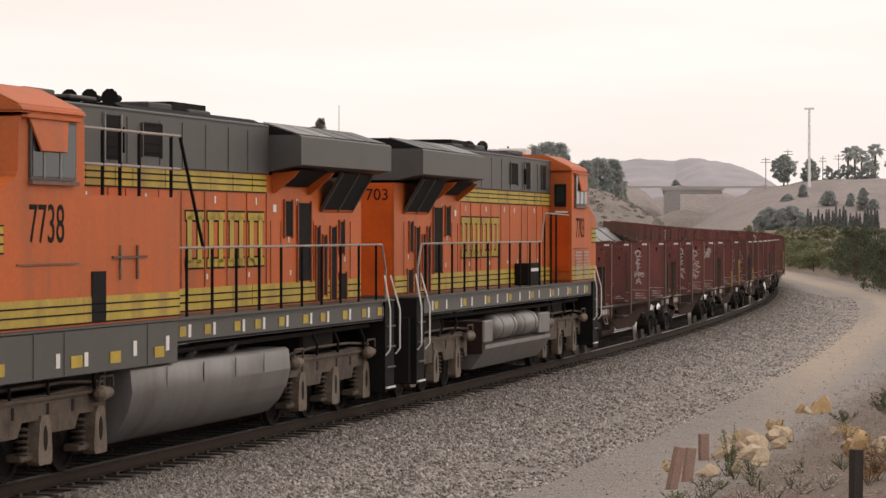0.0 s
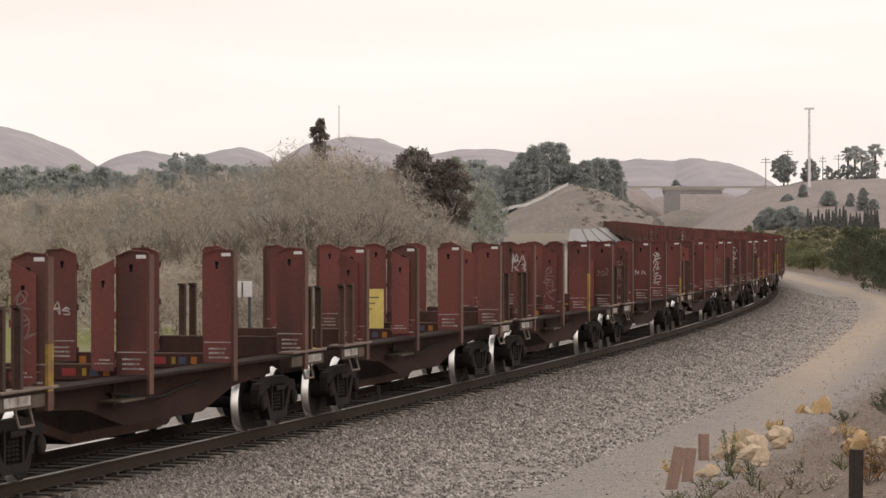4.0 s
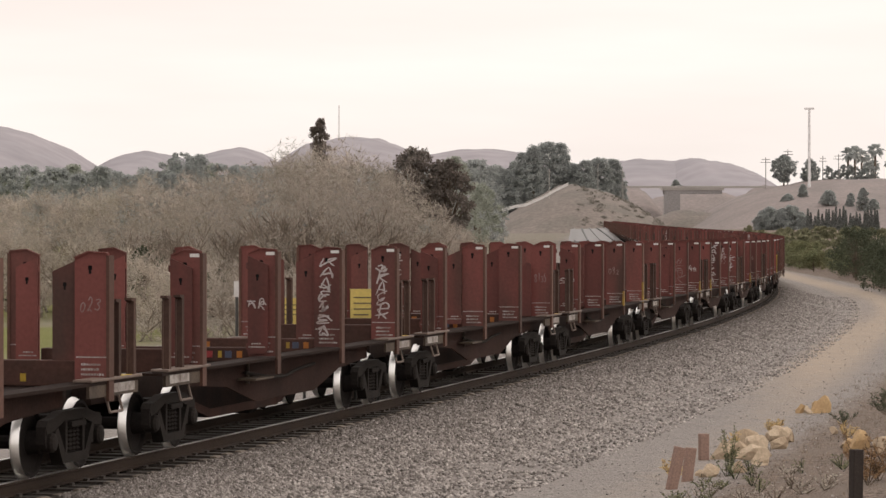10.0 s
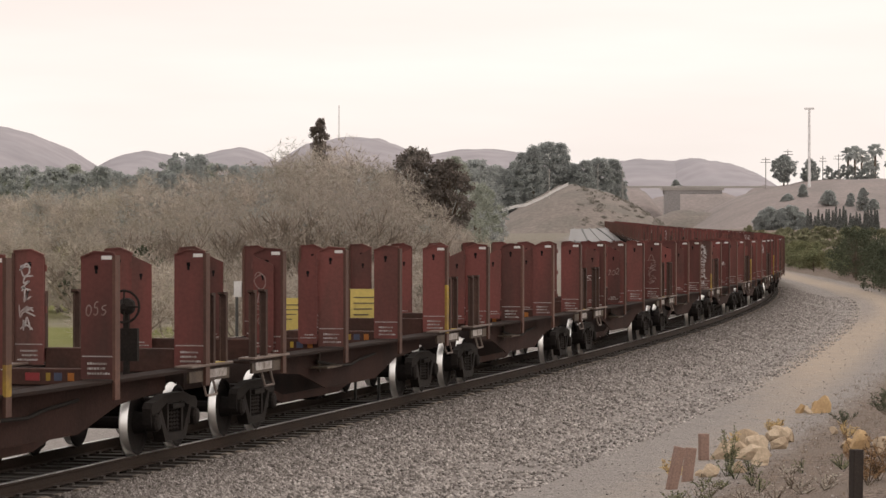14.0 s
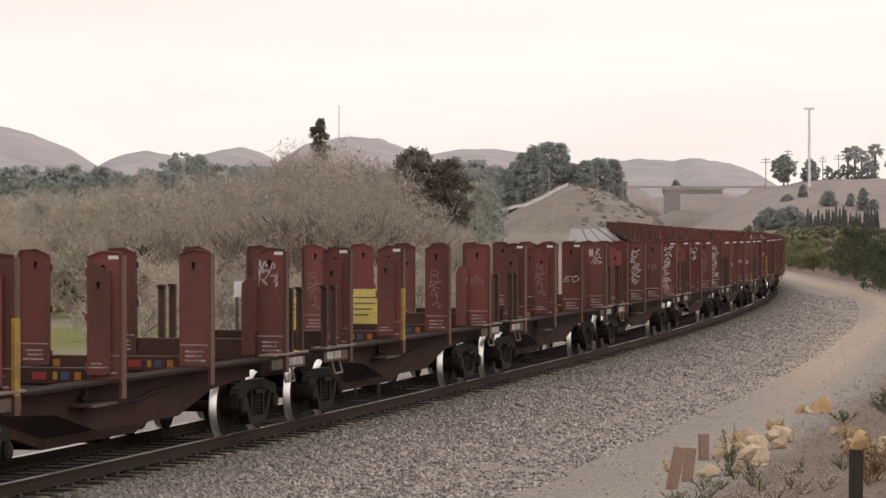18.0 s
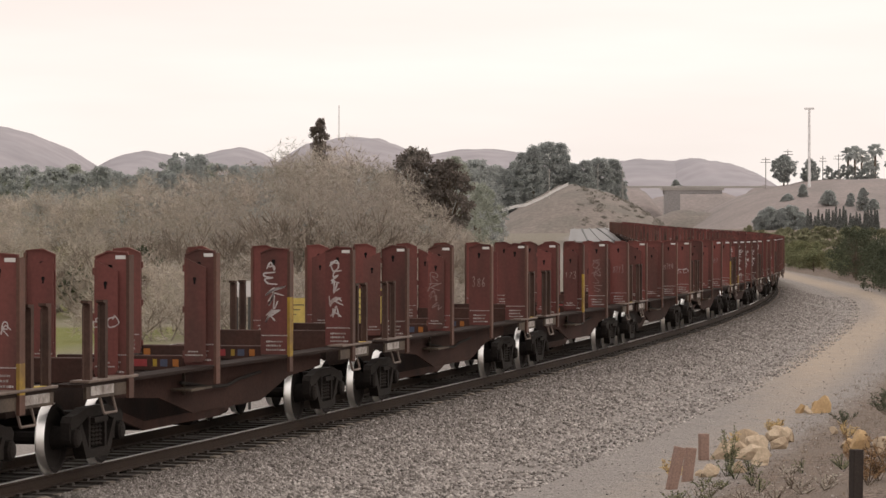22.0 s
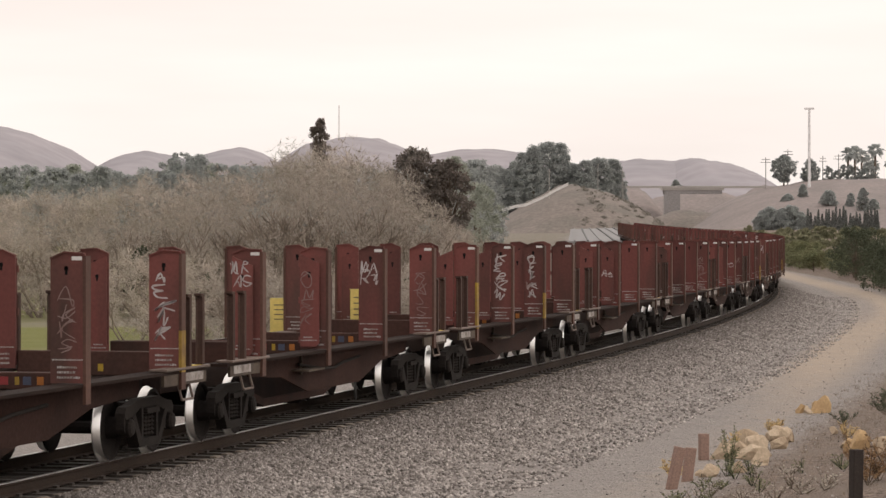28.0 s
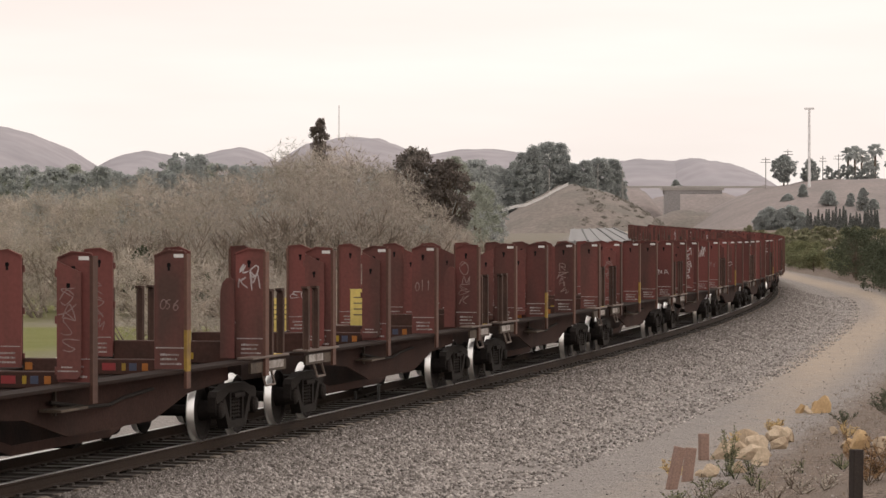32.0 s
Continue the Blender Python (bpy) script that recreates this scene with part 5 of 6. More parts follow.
    for sd in (1, -1):
        if reservoirs:
            for a0, a1 in ((6.1, 7.5), (13.0, 13.9)):
                slabx("tank_cheek", a0, a1, sd * 0.955, sd * 1.41, 0.84, 1.30, SILVER, tank, "silver end block of the tank", 0.03)
            for a0 in (7.75, 10.3):
                bm = bmesh.new()
                lathe(bm, [(X(a0 + 2.3), 0.06), (X(a0 + 2.25), 0.20), (X(a0 + 2.1), 0.27), (X(a0 + 0.2), 0.27), (X(a0 + 0.05), 0.20), (X(a0), 0.06)], 18, "x", (0, sd * 1.20, 1.12))
                me = mesh_of(bm, "air_reservoir", SILVER)
                for p in me.polygons:
                    p.use_smooth = True
                rv = part("air_reservoir", me, None, tank, "silver air cylinder")
                for a in (a0 + 0.5, a0 + 1.8):
                    bm = bmesh.new()
                    lathe(bm, [(X(a) - 0.03, 0.278), (X(a) + 0.03, 0.278)], 18, "x", (0, sd * 1.20, 1.12))
                    part("tank_strap", bm, GREY, rv)
        else:
            for a in (7.6, 9.3, 10.9, 12.4):
                face("tank_seam", sd, 1.43, a, a + 0.02, 0.98, 1.27, SILVER if a != 9.3 else GRIME, tank, "", 0.012)
            for a, h in ((8.4, 0.10), (8.7, 0.12), (9.6, 0.08), (11.6, 0.12)):
                bm = bmesh.new()
                tube(bm, (X(a), sd * 1.1, 1.32), (X(a), sd * 1.2, 1.34 + h), 0.06, n=8)
                part("filler_neck", bm, SILVER, tank, "silver filler pipe")
    # trucks
    for c in (3.0, 17.2):
        tr = part("truck", boxes((X(c + 2.75), X(c - 2.75), -0.25, 0.25, 0.55, 1.2)), GRIME, loco, "three-axle truck")
        for k in (-2.1, 0, 2.1):
            part("traction_motor", boxes((X(c + k + 0.75), X(c + k - 0.75), -0.62, 0.62, 0.16, 1.05), bevel=0.08), GRIME, tr, "black traction motor")
        part("bolster", boxes((X(c + 1.0), X(c - 1.0), -1.0, 1.0, 1.14, 1.5), bevel=0.05), GRIME, tr)
        for sd in (1, -1):
            bm = bmesh.new()
            top = [(X(c + 2.75), 0.60), (X(c + 2.75), 1.06), (X(c + 2.0), 1.13), (X(c + 0.5), 1.09), (X(c - 0.5), 1.09), (X(c - 2.0), 1.13), (X(c - 2.75), 1.06), (X(c - 2.75), 0.60)]
            low = []
            for k in (-2.1, 0, 2.1):
                low += [(X(c + k - 0.46), 0.60), (X(c + k - 0.30), 0.78), (X(c + k + 0.30), 0.78), (X(c + k + 0.46), 0.60)]
            slab(bm, top + low, "y", *span(sd * 1.02, sd * 1.15))
            fr = part("truck_frame", bm, TRUCK, tr, "dusty tan cast truck frame with oil stains")
            part("frame_rib", boxes((X(c + 2.7), X(c - 2.7), *span(sd * 1.152, sd * 1.20), 1.03, 1.075)), TRUCK, fr)
            for e in (-1.55, -0.62, 0.62, 1.55):
                part("frame_slot", boxes((X(c + e + 0.05), X(c + e - 0.05), *span(sd * 1.151, sd * 1.154), 0.83, 0.98)), GRIME, fr, "dark slot")
            for k in (-2.1, 0, 2.1):
                w = part("wheel", loco_wheel(), None, tr, "steel locomotive wheel")
                w.matrix_basis = pose(X(c + k), sd * GAUGE, 0.52, 0, 0, 0 if sd > 0 else 180)
                for e, wide in ((0.44, 0.25),):
                    x = X(c + k + e)
                    bm = bmesh.new()
                    slab(bm, [(x - wide, 0.27), (x - wide + 0.04, 0.22), (x + wide - 0.04, 0.22), (x + wide, 0.27), (x + wide, 0.42), (x + wide * 0.8, 0.72), (x + wide * 0.5, 0.84), (x - wide * 0.5, 0.84), (x - wide * 0.8, 0.72), (x - wide, 0.42)], "y", *span(sd * 1.03, sd * 1.19))
                    pd = part("pedestal", bm, TRUCK_PALE, fr, "pale tan pedestal leg")
                    bm = bmesh.new()
                    lathe(bm, [(sd * 1.191, 0.075), (sd * 1.196, 0.07)], 10, "y", (x, 0, 0.55))
                    for v in bm.verts:
                        v.co.z = 0.55 + (v.co.z - 0.55) * 2.2
                    part("pedestal_hole", bm, GRIME, pd, "dark oval opening")
                    bm = bmesh.new()
                    for j in range(5):
                        lathe(bm, [(0.36 + j * 0.075, 0.055), (0.385 + j * 0.075, 0.10), (0.41 + j * 0.075, 0.055)], 10, "z", (X(c + k - 0.12), sd * 1.08, 0))
                    part("coil_spring", bm, SPRING, fr, "dark coil spring")
                part("journal_box", boxes((X(c + k + 0.22), X(c + k - 0.22), *span(sd * 0.9, sd * 1.12), 0.28, 0.38), bevel=0.02), TRUCK, fr)
            for e in (-2.4, 2.35):
                bm = bmesh.new()
                lathe(bm, [(X(c + e) - 0.34, 0.05), (X(c + e) - 0.30, 0.07), (X(c + e) - 0.04, 0.10), (X(c + e) + 0.12, 0.11), (X(c + e) + 0.16, 0.08), (X(c + e) + 0.20, 0.04)], 14, "x", (0, sd * 1.27, 1.02))
                part("brake_cylinder", bm, TRUCK_PALE, fr, "tan brake cylinder")
                bm = bmesh.new()
                pipe(bm, [(X(c + e) - 0.36, sd * 1.3, 1.10), (X(c + e) - 0.34, sd * 1.3, 1.24), (X(c + e) + 0.16, sd * 1.3, 1.24), (X(c + e) + 0.2, sd * 1.3, 1.12)], 0.018)
                part("guard_rod", bm, TRUCK, fr)
            bm = bmesh.new()
            pipe(bm, [(X(c - 2.6), sd * 1.2, 1.16), (X(c - 1.2), sd * 1.2, 1.22), (X(c + 1.2), sd * 1.2, 1.22), (X(c + 2.6), sd * 1.2, 1.16)], 0.022)
            part("brake_pipe", bm, TRUCK, fr)
            for e in (-1.2, 0.15, 1.9):
                bm = bmesh.new()
                pipe(bm, [(X(c + e), sd * 1.2, 1.52), (X(c + e + 0.1), sd * 1.28, 1.28), (X(c + e + 0.3), sd * 1.22, 1.1)], 0.025)
                part("air_hose", bm, GRIME, fr, "black air hose")
            part("sand_pipe", boxes((X(c + 2.95), X(c + 2.85), *span(sd * 1.05, sd * 1.12), 0.25, 1.4)), TRUCK, fr)
    return loco


LOCO_WHEEL = []


def loco_wheel():
    if not LOCO_WHEEL:
        bm = bmesh.new()
        lathe(bm, [(-0.07, 0.12), (-0.07, 0.5), (-0.05, 0.555), (-0.03, 0.555), (-0.02, 0.52), (0.065, 0.516), (0.07, 0.45), (0.03, 0.42), (0.03, 0.16), (0.07, 0.1)], 28, "y")
        LOCO_WHEEL.append(mesh_of(bm, "wheel", GRIME))
    return LOCO_WHEEL[0]


# ---------- surroundings ----------
def build_hill(name, bx, by, half_width, dist, depth, mat, label, flat=1.0, seed=0, rough=0.05, lean=0.0):
    """A rounded hill whose crest stands at that sight line."""
    top = sight(bx, by, dist)
    bm = bmesh.new()
    n = 64
    wx = half_width * dist / LENS
    rows = []
    for j in range(17):
        v = (j / 16 - 0.5) * 2
        row = []
        for i in range(n + 1):
            u = (i / n - 0.5) * 2
            uu = u - lean * (1 - u * u)
            g = (0.5 + 0.5 * math.cos(math.pi * min(1.0, abs(uu) ** flat))) * (1 - v * v)
            g *= 1 + rough * noise.noise(Vector((u * 3, v * 2, seed))) + rough * 0.6 * noise.noise(Vector((u * 11, v * 6, seed)))
            row.append(bm.verts.new((top.x + u * wx, top.y + v * depth, -4 + (top.z + 4) * g)))
        rows.append(row)
    for a, b in zip(rows, rows[1:]):
        for i in range(n):
            bm.faces.new((a[i], a[i + 1], b[i + 1], b[i]))
    me = mesh_of(bm, name, mat)
    for p in me.polygons:
        p.use_smooth = True
    return tagged(new(name, me), label, "hill", kind="structure")


def leaf_mesh(name, spots, count, size, mat, seed, flat=0.8):
    """Clumps of small leaf-shaped blades round the given spots (place, radius)."""
    g = np.random.default_rng(seed)
    k = len(spots) * count
    c = np.repeat(np.array([list(p) for p, r in spots]), count, 0)
    rad = np.repeat(np.array([r for p, r in spots]), count)
    d = g.normal(size=(k, 3))
    d /= np.linalg.norm(d, axis=1)[:, None]
    p = c + d * np.array([1, 1, flat]) * (rad * 1.2 * g.random(k) ** 0.7)[:, None]
    a = g.normal(size=(k, 3))
    a /= np.linalg.norm(a, axis=1)[:, None]
    b = np.cross(a, g.normal(size=(k, 3)))
    b /= np.linalg.norm(b, axis=1)[:, None]
    s = (size * g.uniform(0.6, 1.4, k))[:, None]
    v = np.stack([p + a * s, p + b * s * 0.6, p - a * s, p - b * s * 0.6], 1).reshape(-1, 3)
    me = bpy.data.meshes.new(name)
    me.from_pydata(v.tolist(), [], np.arange(k * 4).reshape(-1, 4).tolist())
    me.materials.append(mat)
    return me


def build_tree(name, label, base, height, width, mat, seed, clumps=26, leaves=60, size=None, crown_from=0.3, shape="round", category="tree", group="", knob=1.0):
    """A tapered trunk with limbs and a crown of leaf clumps; width is the crown's half-width."""
    rng = random.Random(seed)
    tree = thing(name, label, category, group, m=Matrix.Translation(base))
    bm = bmesh.new()
    tr = height * 0.025
    tube(bm, (0, 0, -0.6), (0, 0, height * 0.5), tr, tr * 0.5, 8)
    spots = []
    for k in range(clumps):
        t = rng.random() * 0.95
        clump = width * rng.uniform(0.16, 0.32) * knob
        z = height * crown_from + clump * 0.7 + (height * (1 - crown_from) - clump * 1.5) * t
        if shape == "cone":
            t = (k + 0.5) / clumps
            clump = width * (1.05 - t) ** 0.8
            w = clump * 0.8
            z = height * (crown_from + (1 - crown_from) * t) - clump * 0.5
        elif crown_from < 0.08:
            w = width * math.sqrt(max(0.1, 1 - t ** 1.6))
        else:
            w = width * math.sqrt(max(0.08, 1 - (2 * t - 0.9) ** 2))
        a = rng.uniform(0, 6.283)
        if shape != "cone":
            w *= 1 + 0.3 * noise.noise(Vector((math.cos(a) * 1.6, math.sin(a) * 1.6, z * 4 / height + seed)))
        r = max(0.0, w - clump * 0.8) * rng.random() ** 0.4
        p = Vector((r * math.cos(a), r * math.sin(a), z))
        spots.append((p, clump))
        if k % 2 == 0 and shape != "cone" and knob >= 0.7:
            tube(bm, (0, 0, height * min(0.48, crown_from + 0.25 * t)), p, tr * 0.32, tr * 0.08, 4)
    part("trunk", bm, BARK, tree)
    part("crown", leaf_mesh("crown", spots, leaves, size or height * 0.025, mat, seed), None, tree)
    return tree


def build_twig_tree(base, height, width, seed, sprays=900):
    """A leafless willow: forked limbs inside a dome of fine twigs that reaches the ground."""
    rng = random.Random(seed)
    tree = thing("bare_tree", "leafless grey-brown willow with a haze of fine twigs", "tree", "bare trees behind the track", m=Matrix.Translation(base))
    bm = bmesh.new()

    def grow(p, d, length, r, depth):
        q = p + d * length
        tube(bm, p, q, r, r * 0.7, 5 if depth > 1 else 4, False)
        if depth == 0:
            return
        for _ in range(2 if depth > 2 else 3):
            nd = (d + Vector((rng.uniform(-1, 1), rng.uniform(-1, 1), rng.uniform(-0.3, 0.6))) * 0.7).normalized()
            grow(q, nd, length * rng.uniform(0.6, 0.85), r * 0.62, depth - 1)

    for _ in range(4):
        d = Vector((rng.uniform(-1, 1), rng.uniform(-0.4, 0.4), 1.1)).normalized()
        grow(Vector((rng.uniform(-0.8, 0.8), rng.uniform(-0.4, 0.4), -0.4)), d, height * 0.24, height * 0.014, 3)
    tagged(part("limb", bm, LIMB, tree, "grey forked limbs"), kind="stuff")
    bm = bmesh.new()
    knots = []
    for _ in range(44):
        a = rng.uniform(0, 6.283)
        t = rng.random() ** 0.95
        r = width * math.sqrt(max(0.05, 1 - (t * 0.97) ** 2)) * math.sqrt(rng.random())
        knots.append((Vector((r * math.cos(a), r * math.sin(a) * 0.7, t * height * 0.93)), rng.uniform(0.5, 1.2)))
    for _ in range(sprays):
        c, w = rng.choice(knots)
        o = c + Vector((rng.gauss(0, 0.42), rng.gauss(0, 0.42), rng.gauss(0, 0.42))) * w * height * 0.12
        if o.z < 0 or o.z > height:
            continue
        out = Vector((o.x, o.y * 0.5, (o.z - height * 0.25) * 1.2)).normalized()
        for _ in range(5):
            dd = (out * 0.35 + Vector((rng.uniform(-1, 1), rng.uniform(-1, 1), rng.uniform(-0.7, 1.0)))).normalized()
            ln = rng.uniform(0.14, 0.5) if rng.random() < 0.9 else rng.uniform(0.5, 0.8)
            e = o + dd * ln
            side = dd.orthogonal().normalized() * rng.uniform(0.006, 0.015)
            mid = o.lerp(e, 0.5) + Vector((rng.uniform(-1, 1), rng.uniform(-1, 1), rng.uniform(-1, 1))) * ln * 0.1
            bm.faces.new([bm.verts.new(c2) for c2 in (o - side, o + side, mid + side * 0.7, e, mid - side * 0.7)])
    tagged(part("twig_haze", bm, TWIGS, tree, "haze of fine bare twigs"), kind="stuff")
    return tree


def build_palm(base, height, seed):
    rng = random.Random(seed)
    palm = thing("fan_palm", "tall fan palm on a dry hill", "palm tree", "palms on the hill", m=Matrix.Translation(base))
    bm = bmesh.new()
    tube(bm, (0, 0, -1), (0.2, 0, height * 0.86), height * 0.022, height * 0.016, 8)
    part("trunk", bm, BARK, palm)
    bm = bmesh.new()
    top = Vector((0.2, 0, height * 0.87))
    for _ in range(46):
        a, el = rng.uniform(0, 6.283), rng.uniform(-0.9, 1.3)
        d = Vector((math.cos(a) * math.cos(el), math.sin(a) * math.cos(el), math.sin(el)))
        s = d.cross(Vector((0, 0, 1))).normalized()
        ln = height * rng.uniform(0.11, 0.16)
        droop = Vector((0, 0, -ln * 0.25))
        bm.faces.new([bm.verts.new(top + q) for q in (d * ln * 0.2, d * ln * 0.7 + s * ln * 0.28, d * ln + droop, d * ln * 0.7 - s * ln * 0.28)])
    part("crown", bm, LEAF_TALL, palm)
    return palm


def build_pole(name, label, base, height, r, arms=(), mat=None, category="pole"):
    pole = thing(name, label, category, m=Matrix.Translation(base))
    bm = bmesh.new()
    tube(bm, (0, 0, -1), (0, 0, height), r, r * 0.7, 8)
    part("shaft", bm, mat or BARK, pole)
    for z, w, t in arms:
        part("cross_arm", boxes((-w, w, -t, t, z - t, z + t)), mat or BARK, pole)
    return pole


def build_rock(p, w, h, seed, stretch=1.0, turn=None, warm=False):
    rng = random.Random(seed)
    bm = bmesh.new()
    bmesh.ops.create_icosphere(bm, subdivisions=2, radius=1)
    for v in bm.verts:
        k = 1.15 + 0.2 * noise.noise(v.co * 1.3 + Vector((seed, 0, 0)))
        v.co = Vector((v.co.x * w * 0.5 * stretch, v.co.y * w * 0.5, v.co.z * h * 0.5)) * k
    for _ in range(12):
        nrm = Vector((rng.gauss(0, 1), rng.gauss(0, 1), rng.gauss(0.4, 0.8))).normalized()
        cut = min(w, h * 1.2) * rng.uniform(0.18, 0.36)
        for v in bm.verts:
            o = v.co.dot(nrm) - cut
            if o > 0:
                v.co -= nrm * o
    ob = new("rock", mesh_of(bm, "rock", ROCK_WARM if warm else ROCK))
    ob.matrix_basis = pose(p.x, p.y, p.z + h * 0.28, rng.uniform(-10, 10), rng.uniform(-10, 10) if turn is None else -turn, rng.uniform(-40, 40) if turn is None else turn)
    return tagged(ob, "orange-tan sandstone boulder lying on the dry bank" if warm else "tan sandstone boulder lying on the dry bank", "rock", "boulders on the bank")


def build_weed(p, height, seed, mat, leaves=90, spread=0.3, label="scraggly green weed on the dry bank"):
    rng = random.Random(seed)
    weed = thing("weed", label, "weed", "weeds on the bank", m=Matrix.Translation(p))
    bm = bmesh.new()
    tips = []
    for _ in range(7):
        d = Vector((rng.uniform(-spread, spread), rng.uniform(-spread, spread), rng.uniform(0.5, 1) * height))
        tube(bm, (0, 0, -0.03), d, 0.008, 0.004, 4)
        tips.append(d)
    tagged(part("stem", bm, BARK if mat is not LEAF_LIGHT else LEAF, weed), kind="stuff")
    bm = bmesh.new()
    for _ in range(leaves):
        o = rng.choice(tips) * rng.uniform(0.25, 1)
        a = Vector((rng.uniform(-1, 1), rng.uniform(-1, 1), rng.uniform(-0.3, 0.8))).normalized()
        b = a.orthogonal().normalized()
        s = rng.uniform(0.018, 0.04)
        bm.faces.new([bm.verts.new(o + q) for q in (Vector((0, 0, 0)), a * s + b * s * 0.35, a * s * 1.8, a * s - b * s * 0.35)])
    part("foliage", bm, mat, weed)
    return weed


def build_post(p, w, t, h, mat, label, rx=0, ry=0, rz=0, name="wooden_post"):
    bm = boxes((-w / 2, w / 2, -t / 2, t / 2, -0.2, h), bevel=0.008)
    ob = new(name, mesh_of(bm, name, mat))
    ob.matrix_basis = Matrix.Translation(p) @ pose(0, 0, 0, rx, ry, rz)
    return tagged(ob, label, "post")


def build_foreground():
    rows = ((44.0, 7.5, 0.46, 0.40), (45.2, 8.05, 0.46, 0.30), (42.9, 7.8, 0.42, 0.34), (43.7, 8.0, 0.44, 0.28), (43.4, 7.62, 0.40, 0.36), (37.5, 8.1, 0.28, 0.24), (40.9, 7.4, 0.50, 0.38), (41.6, 7.55, 0.40, 0.34), (55.6, 7.8, 0.48, 0.50), (55.9, 7.66, 0.34, 0.30), (55.7, 7.3, 0.52, 0.27), (55.2, 7.48, 0.30, 0.22), (40.6, 9.8, 0.46, 0.40), (40.9, 9.62, 0.34, 0.30), (46.8, 8.8, 0.28, 0.16), (39.0, 10.3, 0.36, 0.30), (42.6, 9.4, 0.30, 0.18), (41.8, 9.58, 0.26, 0.22), (37.3, 7.5, 0.15, 0.14), (46.2, 7.85, 0.38, 0.34), (45.6, 7.7, 0.3, 0.3))
    for i, (s, d, w, h) in enumerate(rows):
        build_rock(ground_at(s, d), w * 1.3, h * 1.25, i + 1, warm=(i in (8, 9, 10, 12, 13)))
    build_rock(ground_at(39.2, 8.28), 0.62, 0.52, 77, stretch=2.0, turn=-14)
    build_rock(ground_at(40.2, 7.95), 0.55, 0.52, 78, stretch=1.4, turn=-10)
    build_rock(ground_at(37.0, 7.75), 0.44, 0.32, 79, stretch=1.5, turn=6)
    post = "short weathered reddish timber stub in the bank"
    build_post(ground_at(34.1, 7.5), 0.15, 0.12, 0.66, WOOD_RED, post, 3, 12, 30)
    build_post(ground_at(36.1, 7.45), 0.20, 0.07, 0.54, WOOD_RED, "leaning weathered reddish plank in the bank", 4, 6, 40)
    build_post(ground_at(40.6, 7.1), 0.16, 0.13, 0.46, WOOD_RED, "short reddish timber stub in the bank", 0, 0, 15)
    build_post(ground_at(28.2, 10.85), 0.15, 0.13, 0.72, WOOD_DARK, "dark creosoted timber post in the bank", 0, 1, 25)
    build_weed(ground_at(38.3, 7.85), 0.75, 1, LEAF_LIGHT, 320, 0.16)
    build_weed(ground_at(36.8, 8.0), 0.4, 2, LEAF_LIGHT, 90, 0.3)
    rng = random.Random(8)
    for i in range(26):
        s, d = rng.uniform(30, 37), rng.uniform(7.9, 10.2)
        build_weed(ground_at(s, d), rng.uniform(0.12, 0.32), 30 + i, LEAF_LIGHT if i % 2 else TWIGS, 60, 0.2, "low dull green weed on the dry bank")
    for i in range(5):
        build_weed(ground_at(rng.uniform(30.5, 34), rng.uniform(10.7, 11.6)), rng.uniform(0.55, 0.8), 70 + i, BRUSH, 420, 0.42, "dry rust-brown brush on the bank")
    for i in range(9):
        build_weed(ground_at(rng.uniform(49, 60), rng.uniform(8.7, 9.8)), rng.uniform(0.25, 0.45), 90 + i, LEAF, 260, 0.4, "low dark scrub on the dry bank")
    for i, (s, d) in enumerate(((47.0, 7.55), (46.6, 7.7), (43.0, 7.35), (36.4, 7.2), (44.9, 9.2))):
        build_weed(ground_at(s, d), 0.34, 110 + i, DRY_LEAF, 260, 0.2, "yellowed dry tuft among the boulders")
    # dry grass on the bank
    verts, faces = [], []
    for i in range(1500):
        s, d = rng.uniform(27, 75), rng.uniform(7.6, 12.5)
        p = ground_at(s, d)
        for _ in range(7):
            a, h = rng.uniform(0, 6.283), rng.uniform(0.03, 0.11)
            q = p + Vector((rng.uniform(-0.08, 0.08), rng.uniform(-0.08, 0.08), -0.01))
            o = Vector((math.cos(a), math.sin(a), 0))
            k = len(verts)
            verts += [q - o * 0.004, q + o * 0.004, q + Vector((rng.uniform(-0.07, 0.07), rng.uniform(-0.07, 0.07), h))]
            faces.append((k, k + 1, k + 2))
    me = bpy.data.meshes.new("dry_grass")
    me.from_pydata([tuple(v) for v in verts], [], faces)
    me.materials.append(STRAW)
    tagged(new("dry_grass", me), "sparse dry brown grass on the bank", "grass", kind="stuff")
    # loose ballast
    bm = bmesh.new()
    verts, faces, stone_dark = [], [], []
    for i in range(90000):
        s = 24 + 150 * rng.random() ** 2.6
        d = rng.choice((rng.uniform(1.4, 4.2), rng.uniform(1.4, 5.4), rng.uniform(1.3, 3.0)))
        if rng.random() < 0.025:
            d = rng.uniform(5.0, 10.5)
        p = ground_at(s, d)
        r = rng.uniform(0.016, 0.039) * (0.6 if d > 5.4 else 1) * (1.35 if rng.random() < 0.08 else 1)
        k = len(verts)
        stone_dark += [float(np.interp(abs(d), TRACK_DARK_D, TRACK_DARK)) * rng.uniform(0.4, 1.15)] * 6
        for q in ((1, 0, 0), (0, 1, 0), (-1, 0, 0), (0, -1, 0), (0, 0, 0.8), (0, 0, -0.8)):
            verts.append((p.x + r * (q[0] + rng.uniform(-0.4, 0.4)), p.y + r * (q[1] + rng.uniform(-0.4, 0.4)), p.z + 0.01 + r * (q[2] + rng.uniform(-0.3, 0.3))))
        for a, b in ((0, 1), (1, 2), (2, 3), (3, 0)):
            faces.append((k + a, k + b, k + 4))
